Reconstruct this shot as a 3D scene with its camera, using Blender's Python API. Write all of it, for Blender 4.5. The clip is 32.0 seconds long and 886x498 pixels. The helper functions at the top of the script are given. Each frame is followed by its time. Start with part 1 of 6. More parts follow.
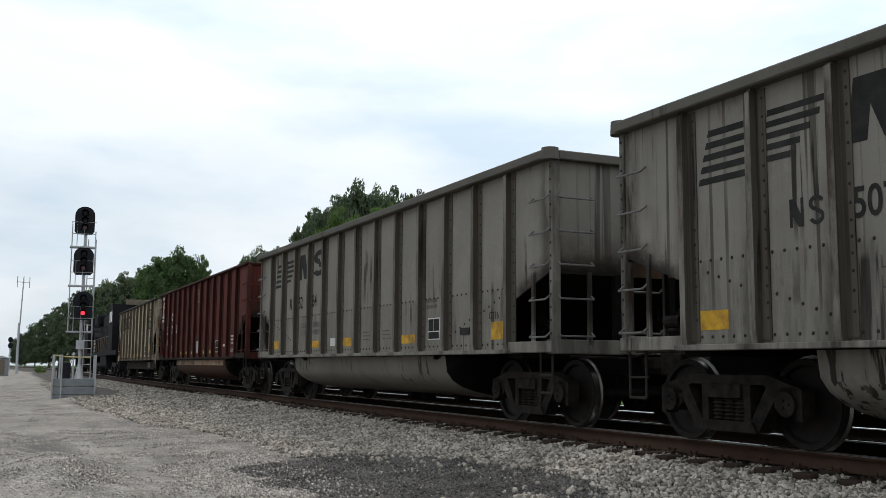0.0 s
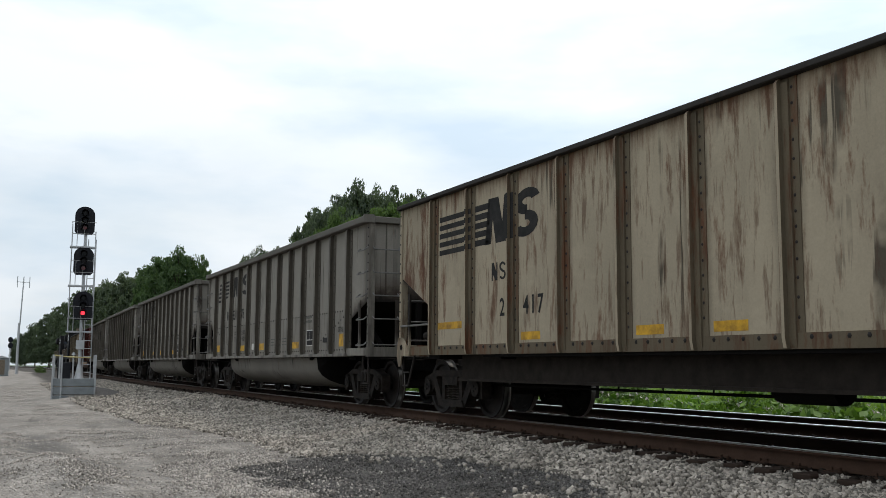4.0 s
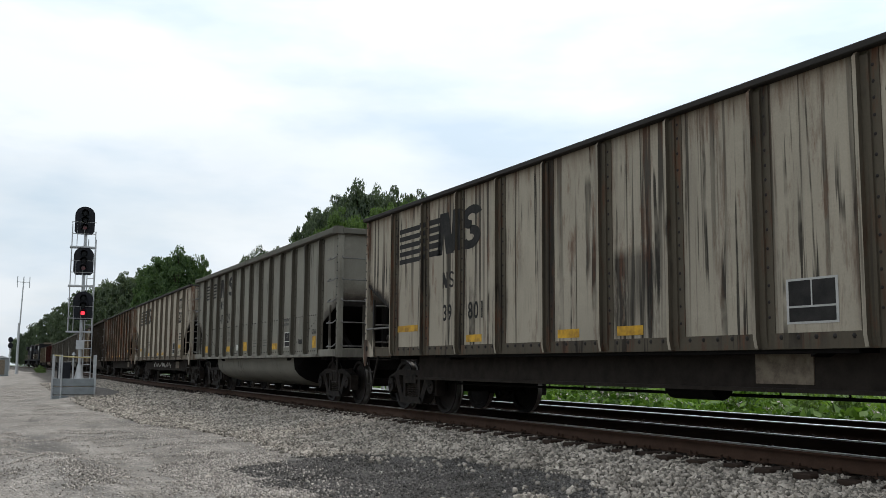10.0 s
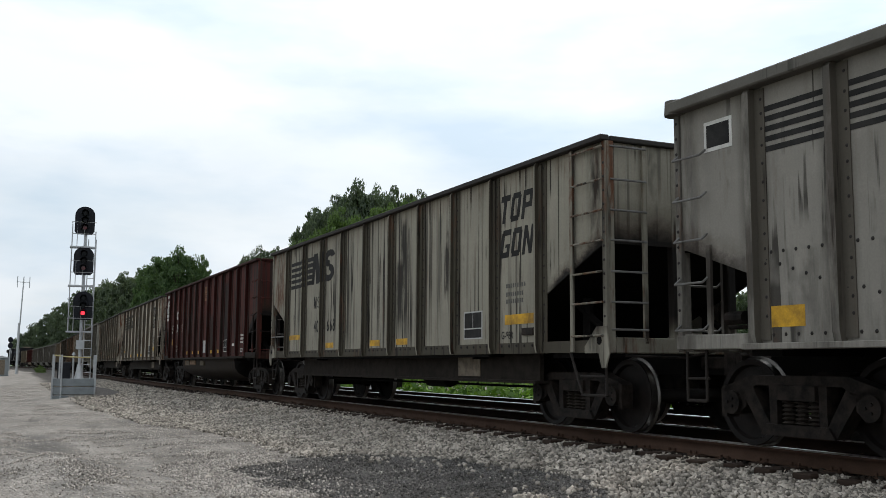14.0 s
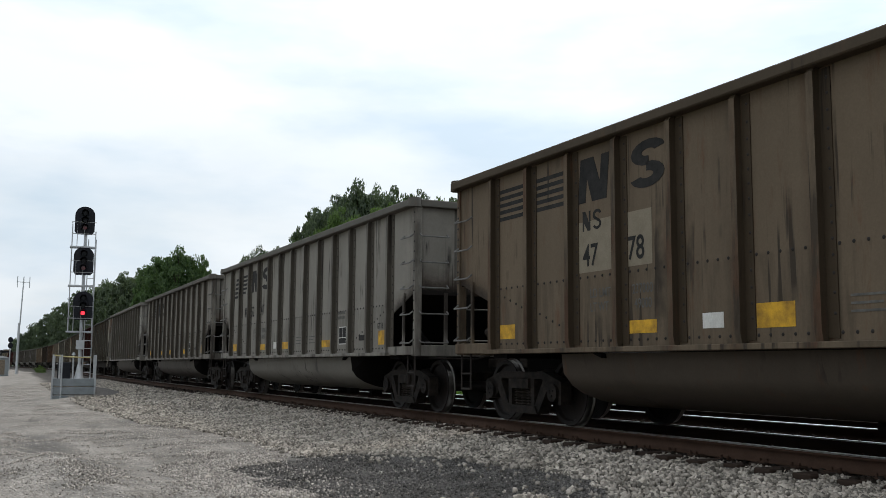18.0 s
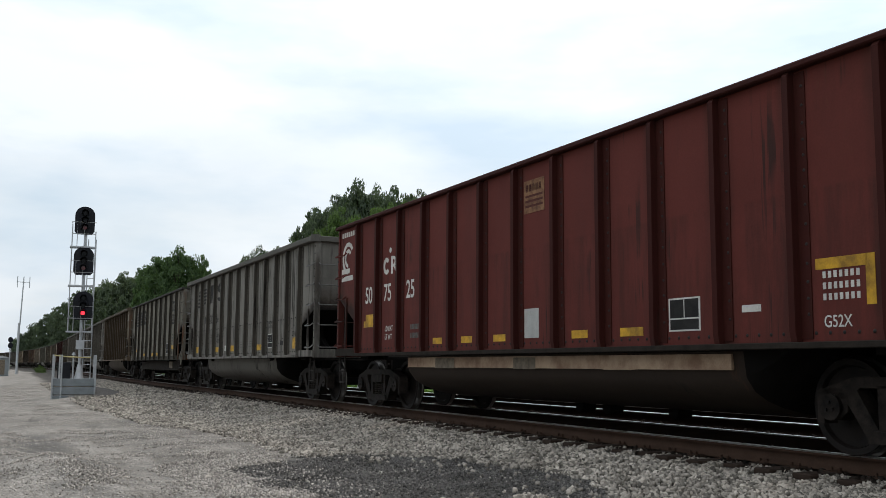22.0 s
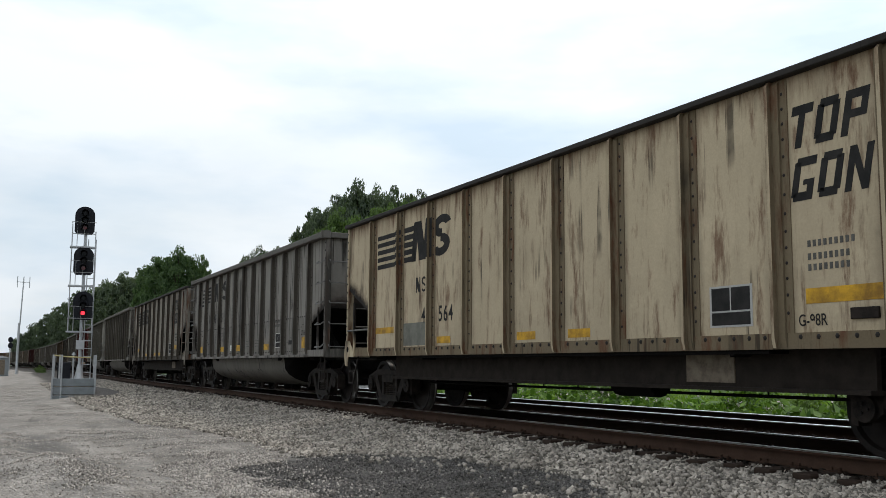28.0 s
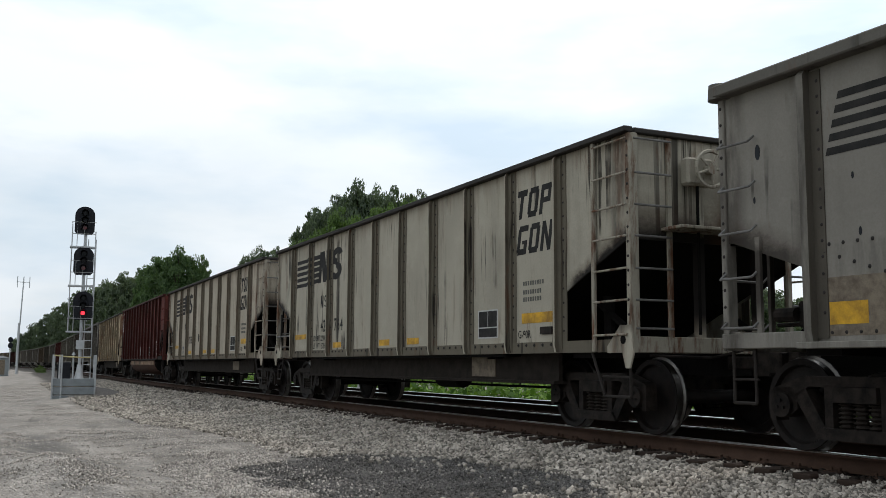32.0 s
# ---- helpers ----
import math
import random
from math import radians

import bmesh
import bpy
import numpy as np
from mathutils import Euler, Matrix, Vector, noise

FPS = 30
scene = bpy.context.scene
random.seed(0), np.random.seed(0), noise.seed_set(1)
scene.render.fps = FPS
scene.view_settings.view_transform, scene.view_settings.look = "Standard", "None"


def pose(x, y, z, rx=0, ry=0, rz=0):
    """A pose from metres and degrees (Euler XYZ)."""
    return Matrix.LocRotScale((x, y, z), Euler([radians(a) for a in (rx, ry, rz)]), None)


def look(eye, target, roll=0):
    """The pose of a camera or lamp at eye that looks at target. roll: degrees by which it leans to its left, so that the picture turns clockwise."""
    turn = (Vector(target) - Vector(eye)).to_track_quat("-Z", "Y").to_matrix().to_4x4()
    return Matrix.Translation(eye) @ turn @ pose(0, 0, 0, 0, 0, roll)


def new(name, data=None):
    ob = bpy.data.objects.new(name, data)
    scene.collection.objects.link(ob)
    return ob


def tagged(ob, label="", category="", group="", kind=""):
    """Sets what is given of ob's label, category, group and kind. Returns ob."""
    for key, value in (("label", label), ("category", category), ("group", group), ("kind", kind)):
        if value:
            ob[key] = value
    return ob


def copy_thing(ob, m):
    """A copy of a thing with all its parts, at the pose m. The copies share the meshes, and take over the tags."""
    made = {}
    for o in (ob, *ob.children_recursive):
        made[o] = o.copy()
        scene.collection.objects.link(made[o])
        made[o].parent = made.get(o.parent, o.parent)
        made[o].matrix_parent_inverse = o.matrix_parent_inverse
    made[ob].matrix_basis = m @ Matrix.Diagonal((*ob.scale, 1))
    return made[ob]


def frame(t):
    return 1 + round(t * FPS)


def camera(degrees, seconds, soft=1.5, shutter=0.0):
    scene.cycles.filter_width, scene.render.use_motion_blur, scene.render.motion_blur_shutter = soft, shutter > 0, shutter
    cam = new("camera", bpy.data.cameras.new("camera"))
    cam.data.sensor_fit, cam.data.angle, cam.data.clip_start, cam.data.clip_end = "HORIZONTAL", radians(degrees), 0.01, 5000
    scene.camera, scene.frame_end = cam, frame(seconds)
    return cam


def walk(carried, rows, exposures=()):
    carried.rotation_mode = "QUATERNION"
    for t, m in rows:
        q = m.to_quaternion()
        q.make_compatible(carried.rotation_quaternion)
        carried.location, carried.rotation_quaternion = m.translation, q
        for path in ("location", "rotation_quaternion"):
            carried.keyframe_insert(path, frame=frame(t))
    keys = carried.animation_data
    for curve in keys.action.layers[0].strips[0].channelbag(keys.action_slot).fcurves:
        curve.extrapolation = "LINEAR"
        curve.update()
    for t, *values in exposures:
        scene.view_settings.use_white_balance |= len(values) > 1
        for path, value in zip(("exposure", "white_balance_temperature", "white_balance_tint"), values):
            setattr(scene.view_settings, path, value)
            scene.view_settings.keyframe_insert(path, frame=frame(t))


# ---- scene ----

EYE = Vector((0.0, -8.4725, 0.813))
PAN, TILT = radians(64.021), radians(6.717)
WAY = Vector((-math.sin(PAN) * math.cos(TILT), math.cos(PAN) * math.cos(TILT), math.sin(TILT)))
cam = camera(48.05, 32.0, soft=0.6)
walk(cam, [(0.0, look(EYE, EYE + WAY, 0.371)), (32.0, look(EYE, EYE + WAY, 0.371))])

# ---- sky and sun: thin overcast ----
SUN_EL, SUN_AZ = radians(60), radians(-28)


def nodes_of(owner):
    owner.use_nodes = True
    nt = owner.node_tree
    nt.nodes.clear()
    return nt


def nd(nt, kind, inputs=None, operation=""):
    n = nt.nodes.new(kind)
    if operation:
        n.operation = operation
    for k, v in (inputs or {}).items():
        if hasattr(v, "is_linked"):
            nt.links.new(v, n.inputs[k])
        else:
            n.inputs[k].default_value = v
    return n


def mixc(nt, fac, a, b, mode="MIX"):
    n = nt.nodes.new("ShaderNodeMix")
    n.data_type, n.blend_type = "RGBA", mode
    for i, v in ((0, fac), (6, a), (7, b)):
        if hasattr(v, "is_linked"):
            nt.links.new(v, n.inputs[i])
        else:
            n.inputs[i].default_value = v if i == 0 or len(v) == 4 else (*v, 1)
    return n.outputs[2]


def ramp(nt, value, stops):
    n = nt.nodes.new("ShaderNodeValToRGB")
    while len(n.color_ramp.elements) < len(stops):
        n.color_ramp.elements.new(0.5)
    for e, (p, c) in zip(n.color_ramp.elements, stops):
        e.position, e.color = p, (c, c, c, 1) if isinstance(c, (int, float)) else (*c, 1)
    nt.links.new(value, n.inputs[0])
    return n.outputs[0]


def build_world():
    world = bpy.data.worlds.new("overcast_sky")
    scene.world = world
    nt = nodes_of(world)
    sky = nd(nt, "ShaderNodeTexSky")
    sky.sky_type, sky.sun_disc, sky.sun_elevation, sky.sun_rotation = "NISHITA", False, SUN_EL, SUN_AZ
    sky.air_density, sky.dust_density = 1.2, 2.0
    blue = mixc(nt, 1.0, sky.outputs[0], (0.11, 0.11, 0.11), "MULTIPLY")
    co = nd(nt, "ShaderNodeTexCoord")
    mp = nd(nt, "ShaderNodeMapping", {"Vector": co.outputs["Generated"], "Scale": (1.6, 1.6, 5.5), "Location": (3.1, 0.4, 0.2)})
    n1 = nd(nt, "ShaderNodeTexNoise", {"Vector": mp.outputs[0], "Scale": 1.5, "Detail": 6, "Roughness": 0.52, "Distortion": 0.25})
    cover = ramp(nt, n1.outputs[0], [(0.34, 0.80), (0.54, 1.0)])
    n2 = nd(nt, "ShaderNodeTexNoise", {"Vector": mp.outputs[0], "Scale": 2.4, "Detail": 5, "Roughness": 0.5})
    cloud = mixc(nt, ramp(nt, n2.outputs[0], [(0.34, 0), (0.58, 1)]), (0.69, 0.82, 0.94), (0.93, 0.99, 1.04))
    out = mixc(nt, cover, blue, cloud)
    # an overcast sky is brighter overhead and towards the veiled sun
    d = (math.sin(SUN_AZ) * math.cos(SUN_EL), math.cos(SUN_AZ) * math.cos(SUN_EL), math.sin(SUN_EL))
    up = nd(nt, "ShaderNodeSeparateXYZ", {0: co.outputs["Generated"]}).outputs[2]
    lift = nd(nt, "ShaderNodeMapRange", {0: up, 1: 0.0, 2: 1.0, 3: 0.84, 4: 1.25}).outputs[0]
    dot = nd(nt, "ShaderNodeVectorMath", {0: co.outputs["Generated"], 1: d}, operation="DOT_PRODUCT").outputs["Value"]
    glow = nd(nt, "ShaderNodeMapRange", {0: dot, 1: 0.25, 2: 1.0, 3: 0.0, 4: 0.35}).outputs[0]
    gain = nd(nt, "ShaderNodeMath", {0: lift, 1: glow}, operation="ADD").outputs[0]
    out = nd(nt, "ShaderNodeVectorMath", {0: out, 1: nd(nt, "ShaderNodeCombineXYZ", {0: gain, 1: gain, 2: gain}).outputs[0]}, operation="MULTIPLY").outputs[0]
    bg = nd(nt, "ShaderNodeBackground", {"Color": out, "Strength": 1.0})
    nd(nt, "ShaderNodeOutputWorld", {"Surface": bg.outputs[0]})
    sun = new("sun", bpy.data.lights.new("sun", "SUN"))
    sun.data.energy, sun.data.angle, sun.data.color = 0.9, radians(14), (1.0, 0.93, 0.82)
    d = Vector((math.sin(SUN_AZ) * math.cos(SUN_EL), math.cos(SUN_AZ) * math.cos(SUN_EL), math.sin(SUN_EL)))
    sun.matrix_basis = look(d * 60, (0, 0, 0))


build_world()
scene.view_settings.exposure = 0.0

# ---- the line of the track: u metres along it, against the train's way ----
K1, U1, U2, K2, U3 = 0.00074, 70.0, 130.0, -0.0006, 330.0


def line_at(s):
    """Place and heading (radians, towards +y) of the near track's centre at s; the train runs to falling s."""
    u, x, y, th = -s, 0.0, 0.0, 0.0
    if u <= 0:
        return s, 0.0, 0.0
    for length, k in ((U1, K1), (U2 - U1, 0.0), (U3 - U2, K2), (1e9, 0.0)):
        d = min(u, length)
        m = th + k * d / 2
        x, y, th, u = x - d * math.cos(m), y + d * math.sin(m), th + k * d, u - d
        if u <= 0:
            break
    return x, y, th


def on_line(s, y=0.0, z=0.0):
    """A point y metres across (to the far side) and z metres over the rails."""
    px, py, th = line_at(s)
    return Vector((px + y * math.sin(th), py + y * math.cos(th), z))


def line_pose(s, y=0.0, z=0.0):
    px, py, th = line_at(s)
    return Matrix.Translation(on_line(s, y, z)) @ Matrix.Rotation(-th, 4, "Z")


# ---- mesh helpers ----
def box(bm, x0, x1, y0, y1, z0, z1, bevel=0.0):
    m = Matrix.LocRotScale(((x0 + x1) / 2, (y0 + y1) / 2, (z0 + z1) / 2), None, (abs(x1 - x0), abs(y1 - y0), abs(z1 - z0)))
    r = bmesh.ops.create_cube(bm, size=1, matrix=m)
    if bevel:
        es = list({e for v in r["verts"] for e in v.link_edges})
        bmesh.ops.bevel(bm, geom=es, offset=bevel, segments=1, affect="EDGES", profile=0.5)


def rod(bm, a, b, r, seg=6, r2=None):
    a, b = Vector(a), Vector(b)
    d = b - a
    m = Matrix.Translation((a + b) / 2) @ d.to_track_quat("Z", "Y").to_matrix().to_4x4()
    bmesh.ops.create_cone(bm, cap_ends=True, segments=seg, radius1=r, radius2=r if r2 is None else r2, depth=d.length, matrix=m)


def path_rod(bm, pts, r, seg=6):
    for a, b in zip(pts, pts[1:]):
        rod(bm, a, b, r, seg)


def prism(bm, outline, y0, y1):
    """An outline in x, z drawn out from y0 to y1."""
    lo = [bm.verts.new((x, y0, z)) for x, z in outline]
    hi = [bm.verts.new((x, y1, z)) for x, z in outline]
    bm.faces.new(lo)
    bm.faces.new(hi[::-1])
    n = len(outline)
    for i in range(n):
        bm.faces.new((lo[i], hi[i], hi[(i + 1) % n], lo[(i + 1) % n]))


def prism_x(bm, outline, x0, x1):
    """An outline in y, z drawn out from x0 to x1."""
    lo = [bm.verts.new((x0, y, z)) for y, z in outline]
    hi = [bm.verts.new((x1, y, z)) for y, z in outline]
    bm.faces.new(lo[::-1])
    bm.faces.new(hi)
    n = len(outline)
    for i in range(n):
        bm.faces.new((lo[i], lo[(i + 1) % n], hi[(i + 1) % n], hi[i]))


def mesh_of(bm, name, smooth=35):
    bmesh.ops.recalc_face_normals(bm, faces=bm.faces)
    me = bpy.data.meshes.new(name)
    bm.to_mesh(me)
    bm.free()
    if smooth:
        me.polygons.foreach_set("use_smooth", [True] * len(me.polygons))
        me.set_sharp_from_angle(angle=radians(smooth))
    me.materials.append(None)
    return me


def part(name, shape, material, parent, label="", at=None):
    me = mesh_of(shape, name) if isinstance(shape, bmesh.types.BMesh) else shape
    ob = new(name, me)
    ob.parent = parent
    if at is not None:
        ob.matrix_basis = at
    ob.material_slots[0].link = "OBJECT"
    ob.material_slots[0].material = material
    for sl in list(ob.material_slots)[1:]:
        sl.link = "OBJECT"
        sl.material = material
    if label:
        ob["label"] = label
    return ob


def thing(name, label, category, m=None, group="", kind=""):
    ob = new(name)
    if m is not None:
        ob.matrix_basis = m
    return tagged(ob, label, category, group, kind)


def raw_mesh(name, verts, faces, material, smooth=False):
    me = bpy.data.meshes.new(name)
    verts = np.asarray(verts, np.float32)
    faces = np.asarray(faces, np.int32)
    k = faces.shape[1]
    me.vertices.add(len(verts))
    me.vertices.foreach_set("co", verts.ravel())
    me.loops.add(faces.size)
    me.loops.foreach_set("vertex_index", faces.ravel())
    me.polygons.add(len(faces))
    me.polygons.foreach_set("loop_start", np.arange(0, faces.size, k, dtype=np.int32))
    if smooth:
        me.polygons.foreach_set("use_smooth", np.ones(len(faces), bool))
    me.update(calc_edges=True)
    if material:
        me.materials.append(material)
    return me


# ---- materials ----
def surface(name, color, rough=0.7, metal=0.0, dark=None, scale=6.0, amount=0.5, bump=0.15, fine=60.0, island=0.0, spec=0.14):
    """Plain weathered stuff: colour, a darker tone in patches, fine grain and relief."""
    m = bpy.data.materials.new(name)
    nt = nodes_of(m)
    co = nd(nt, "ShaderNodeTexCoord").outputs["Object"]
    a = nd(nt, "ShaderNodeTexNoise", {"Vector": co, "Scale": scale, "Detail": 6, "Roughness": 0.6})
    b = nd(nt, "ShaderNodeTexNoise", {"Vector": co, "Scale": fine, "Detail": 3})
    dark = dark or tuple(c * 0.5 for c in color)
    col = mixc(nt, ramp(nt, a.outputs[0], [(0.38, 0), (0.66, amount)]), color, dark)
    col = mixc(nt, 0.35, col, mixc(nt, b.outputs[0], (0.45, 0.45, 0.45), (1.5, 1.5, 1.5)), "MULTIPLY")
    if island:
        g = nd(nt, "ShaderNodeNewGeometry").outputs["Random Per Island"]
        col = mixc(nt, island, col, mixc(nt, g, (0.3, 0.3, 0.3), (1.8, 1.8, 1.8)), "MULTIPLY")
    bp = nd(nt, "ShaderNodeBump", {"Strength": bump, "Distance": 0.02, "Height": b.outputs[0]})
    s = nd(nt, "ShaderNodeBsdfPrincipled", {"Base Color": col, "Roughness": rough, "Metallic": metal, "Normal": bp.outputs[0], "Specular IOR Level": spec})
    nd(nt, "ShaderNodeOutputMaterial", {"Surface": s.outputs[0]})
    return m


def car_paint(name, base, streak=(0.017, 0.014, 0.0115), streaks=0.5, rust=0.2, rust_color=(0.108, 0.046, 0.024), grime=0.4, seed=0.0, spacing=0.0, first=0.0, soot=0.0, edge=(0.0, 0.0, 0.0, 0.0), top_rust=0.0, seam=0.0, blots=(), stained=0.0, blur=1.0):
    """Painted car side: run-off streaks, drips beside the posts, rust blooms, soot round the end openings; all in the car's own space."""
    m = bpy.data.materials.new(name)
    nt = nodes_of(m)
    co = nd(nt, "ShaderNodeTexCoord").outputs["Object"]
    rnd = nd(nt, "ShaderNodeObjectInfo").outputs["Random"]
    off = nd(nt, "ShaderNodeCombineXYZ", {0: nd(nt, "ShaderNodeMath", {0: rnd, 1: 17.0}, operation="MULTIPLY").outputs[0], 1: seed, 2: seed * 0.37})
    p = nd(nt, "ShaderNodeVectorMath", {0: co, 1: off.outputs[0]}, operation="ADD").outputs[0]
    xyz = nd(nt, "ShaderNodeSeparateXYZ", {0: co})

    def mth(op, a, b=0.0):
        return nd(nt, "ShaderNodeMath", {0: a, 1: b}, operation=op).outputs[0]

    def rng(v, a, b, c=0.0, d=1.0):
        return nd(nt, "ShaderNodeMapRange", {0: v, 1: a, 2: b, 3: c, 4: d}).outputs[0]

    def tex(sx, sz, detail=6, rough=0.6, dx=0.0):
        mp = nd(nt, "ShaderNodeMapping", {"Vector": p, "Scale": (sx, sx, sz), "Location": (dx, dx, dx)})
        return nd(nt, "ShaderNodeTexNoise", {"Vector": mp.outputs[0], "Scale": 1.0, "Detail": detail, "Roughness": rough}).outputs[0]

    broad, runs, drip, blot, grain = tex(0.7, 0.5), tex(2.6, 0.3, 5, 0.65), tex(11.0, 0.42, 3, 0.55, 5.0), tex(3.6, 0.75, 9, 0.72, 9.0), tex(45, 45, 3)
    patchy, bloom, scuff = tex(1.1, 0.7, 4, 0.55, 13.0), tex(6.0, 0.9, 6, 0.7, 21.0), tex(1.6, 2.2, 8, 0.75, 31.0)
    col = mixc(nt, rng(broad, 0.36, 0.66, 0.0, grime), base, tuple(c * 0.58 for c in base))
    col = mixc(nt, rng(scuff, 0.52, 0.72, 0.0, 0.45), col, tuple(min(0.6, c * 1.22) for c in base))
    gate = rng(patchy, 0.58 - 0.11 * streaks, 0.68 - 0.11 * streaks)
    col = mixc(nt, mth("MULTIPLY", rng(runs, 0.50, 0.72, 0.0, min(0.8, 0.25 + 0.6 * streaks)), rng(patchy, 0.40, 0.62, 0.25, 1.0)), col, tuple(0.45 * c + 0.5 * s for c, s in zip(base, streak)))
    col = mixc(nt, mth("MULTIPLY", rng(drip, 0.55, 0.60, 0.0, min(0.92, 0.35 + streaks)), gate), col, streak)
    if streaks > 0.55:
        trail = mth("MULTIPLY", rng(tex(10.0, 0.11, 3, 0.5, 61.0), 0.61 - 0.07 * streaks, 0.655 - 0.07 * streaks), rng(tex(1.5, 0.25, 3, 0.5, 71.0), 0.40, 0.56))
        trail = mth("MULTIPLY", trail, rng(mth("ADD", xyz.outputs[2], mth("MULTIPLY", blot, 2.4)), 2.2, 2.9, 0.25, 1.0))
        col = mixc(nt, mth("MULTIPLY", trail, min(0.9, 0.15 + 0.75 * streaks)), col, tuple(1.3 * c for c in streak))
    if seam:
        under = mth("MULTIPLY", rng(xyz.outputs[2], seam + 0.02, seam - 0.02), rng(tex(6.0, 0.8, 7, 0.7, 51.0), 0.44, 0.62, 0.0, 0.25 + 0.5 * streaks))
        col = mixc(nt, under, col, tuple(0.3 * c + 0.6 * s for c, s in zip(base, streak)))
    for bx, bz0, bz1, bw in blots:
        wave = mth("MULTIPLY", mth("SUBTRACT", tex(5.0, 0.9, 6, 0.7, bx), 0.5), 1.6 * bw)
        side = rng(mth("ADD", mth("ABSOLUTE", mth("SUBTRACT", xyz.outputs[0], bx)), wave), 0.30 * bw, 0.58 * bw, 1.0, 0.0)
        side = mth("MULTIPLY", side, rng(mth("ADD", drip, runs), 0.78, 1.08, 0.45, 1.0))
        reach = mth("ADD", xyz.outputs[2], mth("MULTIPLY", mth("SUBTRACT", drip, 0.5), 2.2))
        tall = mth("MULTIPLY", rng(reach, bz0 - 0.15, bz0 + 0.2), rng(xyz.outputs[2], bz1 + 0.03, bz1 - 0.12))
        col = mixc(nt, mth("MULTIPLY", mth("MULTIPLY", side, tall), 0.93), col, streak)
    if spacing:
        fr = mth("FRACT", mth("DIVIDE", mth("SUBTRACT", xyz.outputs[0], first), spacing))
        near = mth("MULTIPLY", mth("MINIMUM", fr, mth("SUBTRACT", 1.0, fr)), spacing)
        wet = mth("MULTIPLY", rng(near, 0.24, 0.07), rng(tex(3.0, 0.7, 5, 0.65, 41.0), 0.38, 0.58, 0.0, min(0.95, 0.3 + 0.7 * streaks + 0.3 * rust)))
        col = mixc(nt, wet, col, mixc(nt, rng(bloom, 0.45, 0.55, 0.0, 1.0 if rust > 0.15 else 0.2), streak, tuple(0.55 * c for c in rust_color)))
    col = mixc(nt, rng(blot, 0.63 - 0.20 * rust, 0.72 - 0.18 * rust, 0.0, min(0.95, 0.35 + rust)), col, rust_color)
    col = mixc(nt, rng(bloom, 0.60 - 0.13 * rust, 0.70 - 0.12 * rust, 0.0, min(0.85, rust * 1.4)), col, tuple(c * 0.7 for c in rust_color))
    if top_rust:
        creep = rng(mth("ADD", xyz.outputs[2], mth("MULTIPLY", bloom, 1.5)), 4.02, 4.42, 0.0, top_rust)
        col = mixc(nt, creep, col, mixc(nt, grain, tuple(c * 0.6 for c in rust_color), tuple(c * 1.25 for c in rust_color)))
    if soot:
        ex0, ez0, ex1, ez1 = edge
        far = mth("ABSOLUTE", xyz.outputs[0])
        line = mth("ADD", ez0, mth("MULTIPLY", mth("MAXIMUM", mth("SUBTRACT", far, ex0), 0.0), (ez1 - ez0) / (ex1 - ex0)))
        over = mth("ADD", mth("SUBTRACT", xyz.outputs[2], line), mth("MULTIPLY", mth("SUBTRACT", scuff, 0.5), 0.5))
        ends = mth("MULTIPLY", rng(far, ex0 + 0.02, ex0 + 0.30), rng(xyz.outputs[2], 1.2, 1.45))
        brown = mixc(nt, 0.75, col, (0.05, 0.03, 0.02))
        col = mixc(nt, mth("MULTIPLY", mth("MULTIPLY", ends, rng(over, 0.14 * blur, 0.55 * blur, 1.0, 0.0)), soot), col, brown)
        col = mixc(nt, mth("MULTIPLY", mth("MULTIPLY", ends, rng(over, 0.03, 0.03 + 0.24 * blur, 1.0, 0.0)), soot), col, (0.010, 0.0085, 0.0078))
    if stained:
        dy = mth("ABSOLUTE", mth("SUBTRACT", xyz.outputs[1], 0.15))
        plume = mth("MULTIPLY", rng(mth("ADD", dy, mth("MULTIPLY", mth("SUBTRACT", scuff, 0.5), 0.5)), 0.10, 0.62, 1.0, 0.0), rng(mth("ADD", xyz.outputs[2], mth("MULTIPLY", runs, 0.5)), 2.5, 3.65, 1.0, 0.0))
        col = mixc(nt, mth("MULTIPLY", plume, stained), col, mixc(nt, bloom, (0.035, 0.022, 0.015), (0.11, 0.055, 0.026)))
    col = mixc(nt, 0.3, col, mixc(nt, grain, (0.5, 0.5, 0.5), (1.5, 1.5, 1.5)), "MULTIPLY")
    bp = nd(nt, "ShaderNodeBump", {"Strength": 0.12, "Distance": 0.03, "Height": blot})
    s = nd(nt, "ShaderNodeBsdfPrincipled", {"Base Color": col, "Roughness": 0.75, "Normal": bp.outputs[0], "Specular IOR Level": 0.12})
    nd(nt, "ShaderNodeOutputMaterial", {"Surface": s.outputs[0]})
    return m


# M_UNDER is near black: shade under and inside the cars put into the colour
M_UNDER = surface("shade_black_steel", (0.009, 0.008, 0.0075), 0.9, 0.0, (0.005, 0.0045, 0.004), spec=0.05)
M_CAST = surface("dusty_cast_steel", (0.025, 0.019, 0.0155), 0.75, 0.0, (0.004, 0.0034, 0.003), scale=7, amount=1.0, spec=0.12)
M_SPRING = surface("worn_spring_steel", (0.038, 0.030, 0.025), 0.7, 0.0, (0.020, 0.016, 0.013), scale=9, spec=0.14)
M_WHEEL = surface("wheel_steel", (0.0135, 0.0098, 0.0082), 0.65, 0.0, (0.005, 0.004, 0.0036), scale=5, amount=1.0, spec=0.14)
M_TREAD = surface("polished_tread", (0.17, 0.16, 0.15), 0.33, 1.0, (0.10, 0.09, 0.08), amount=0.8)
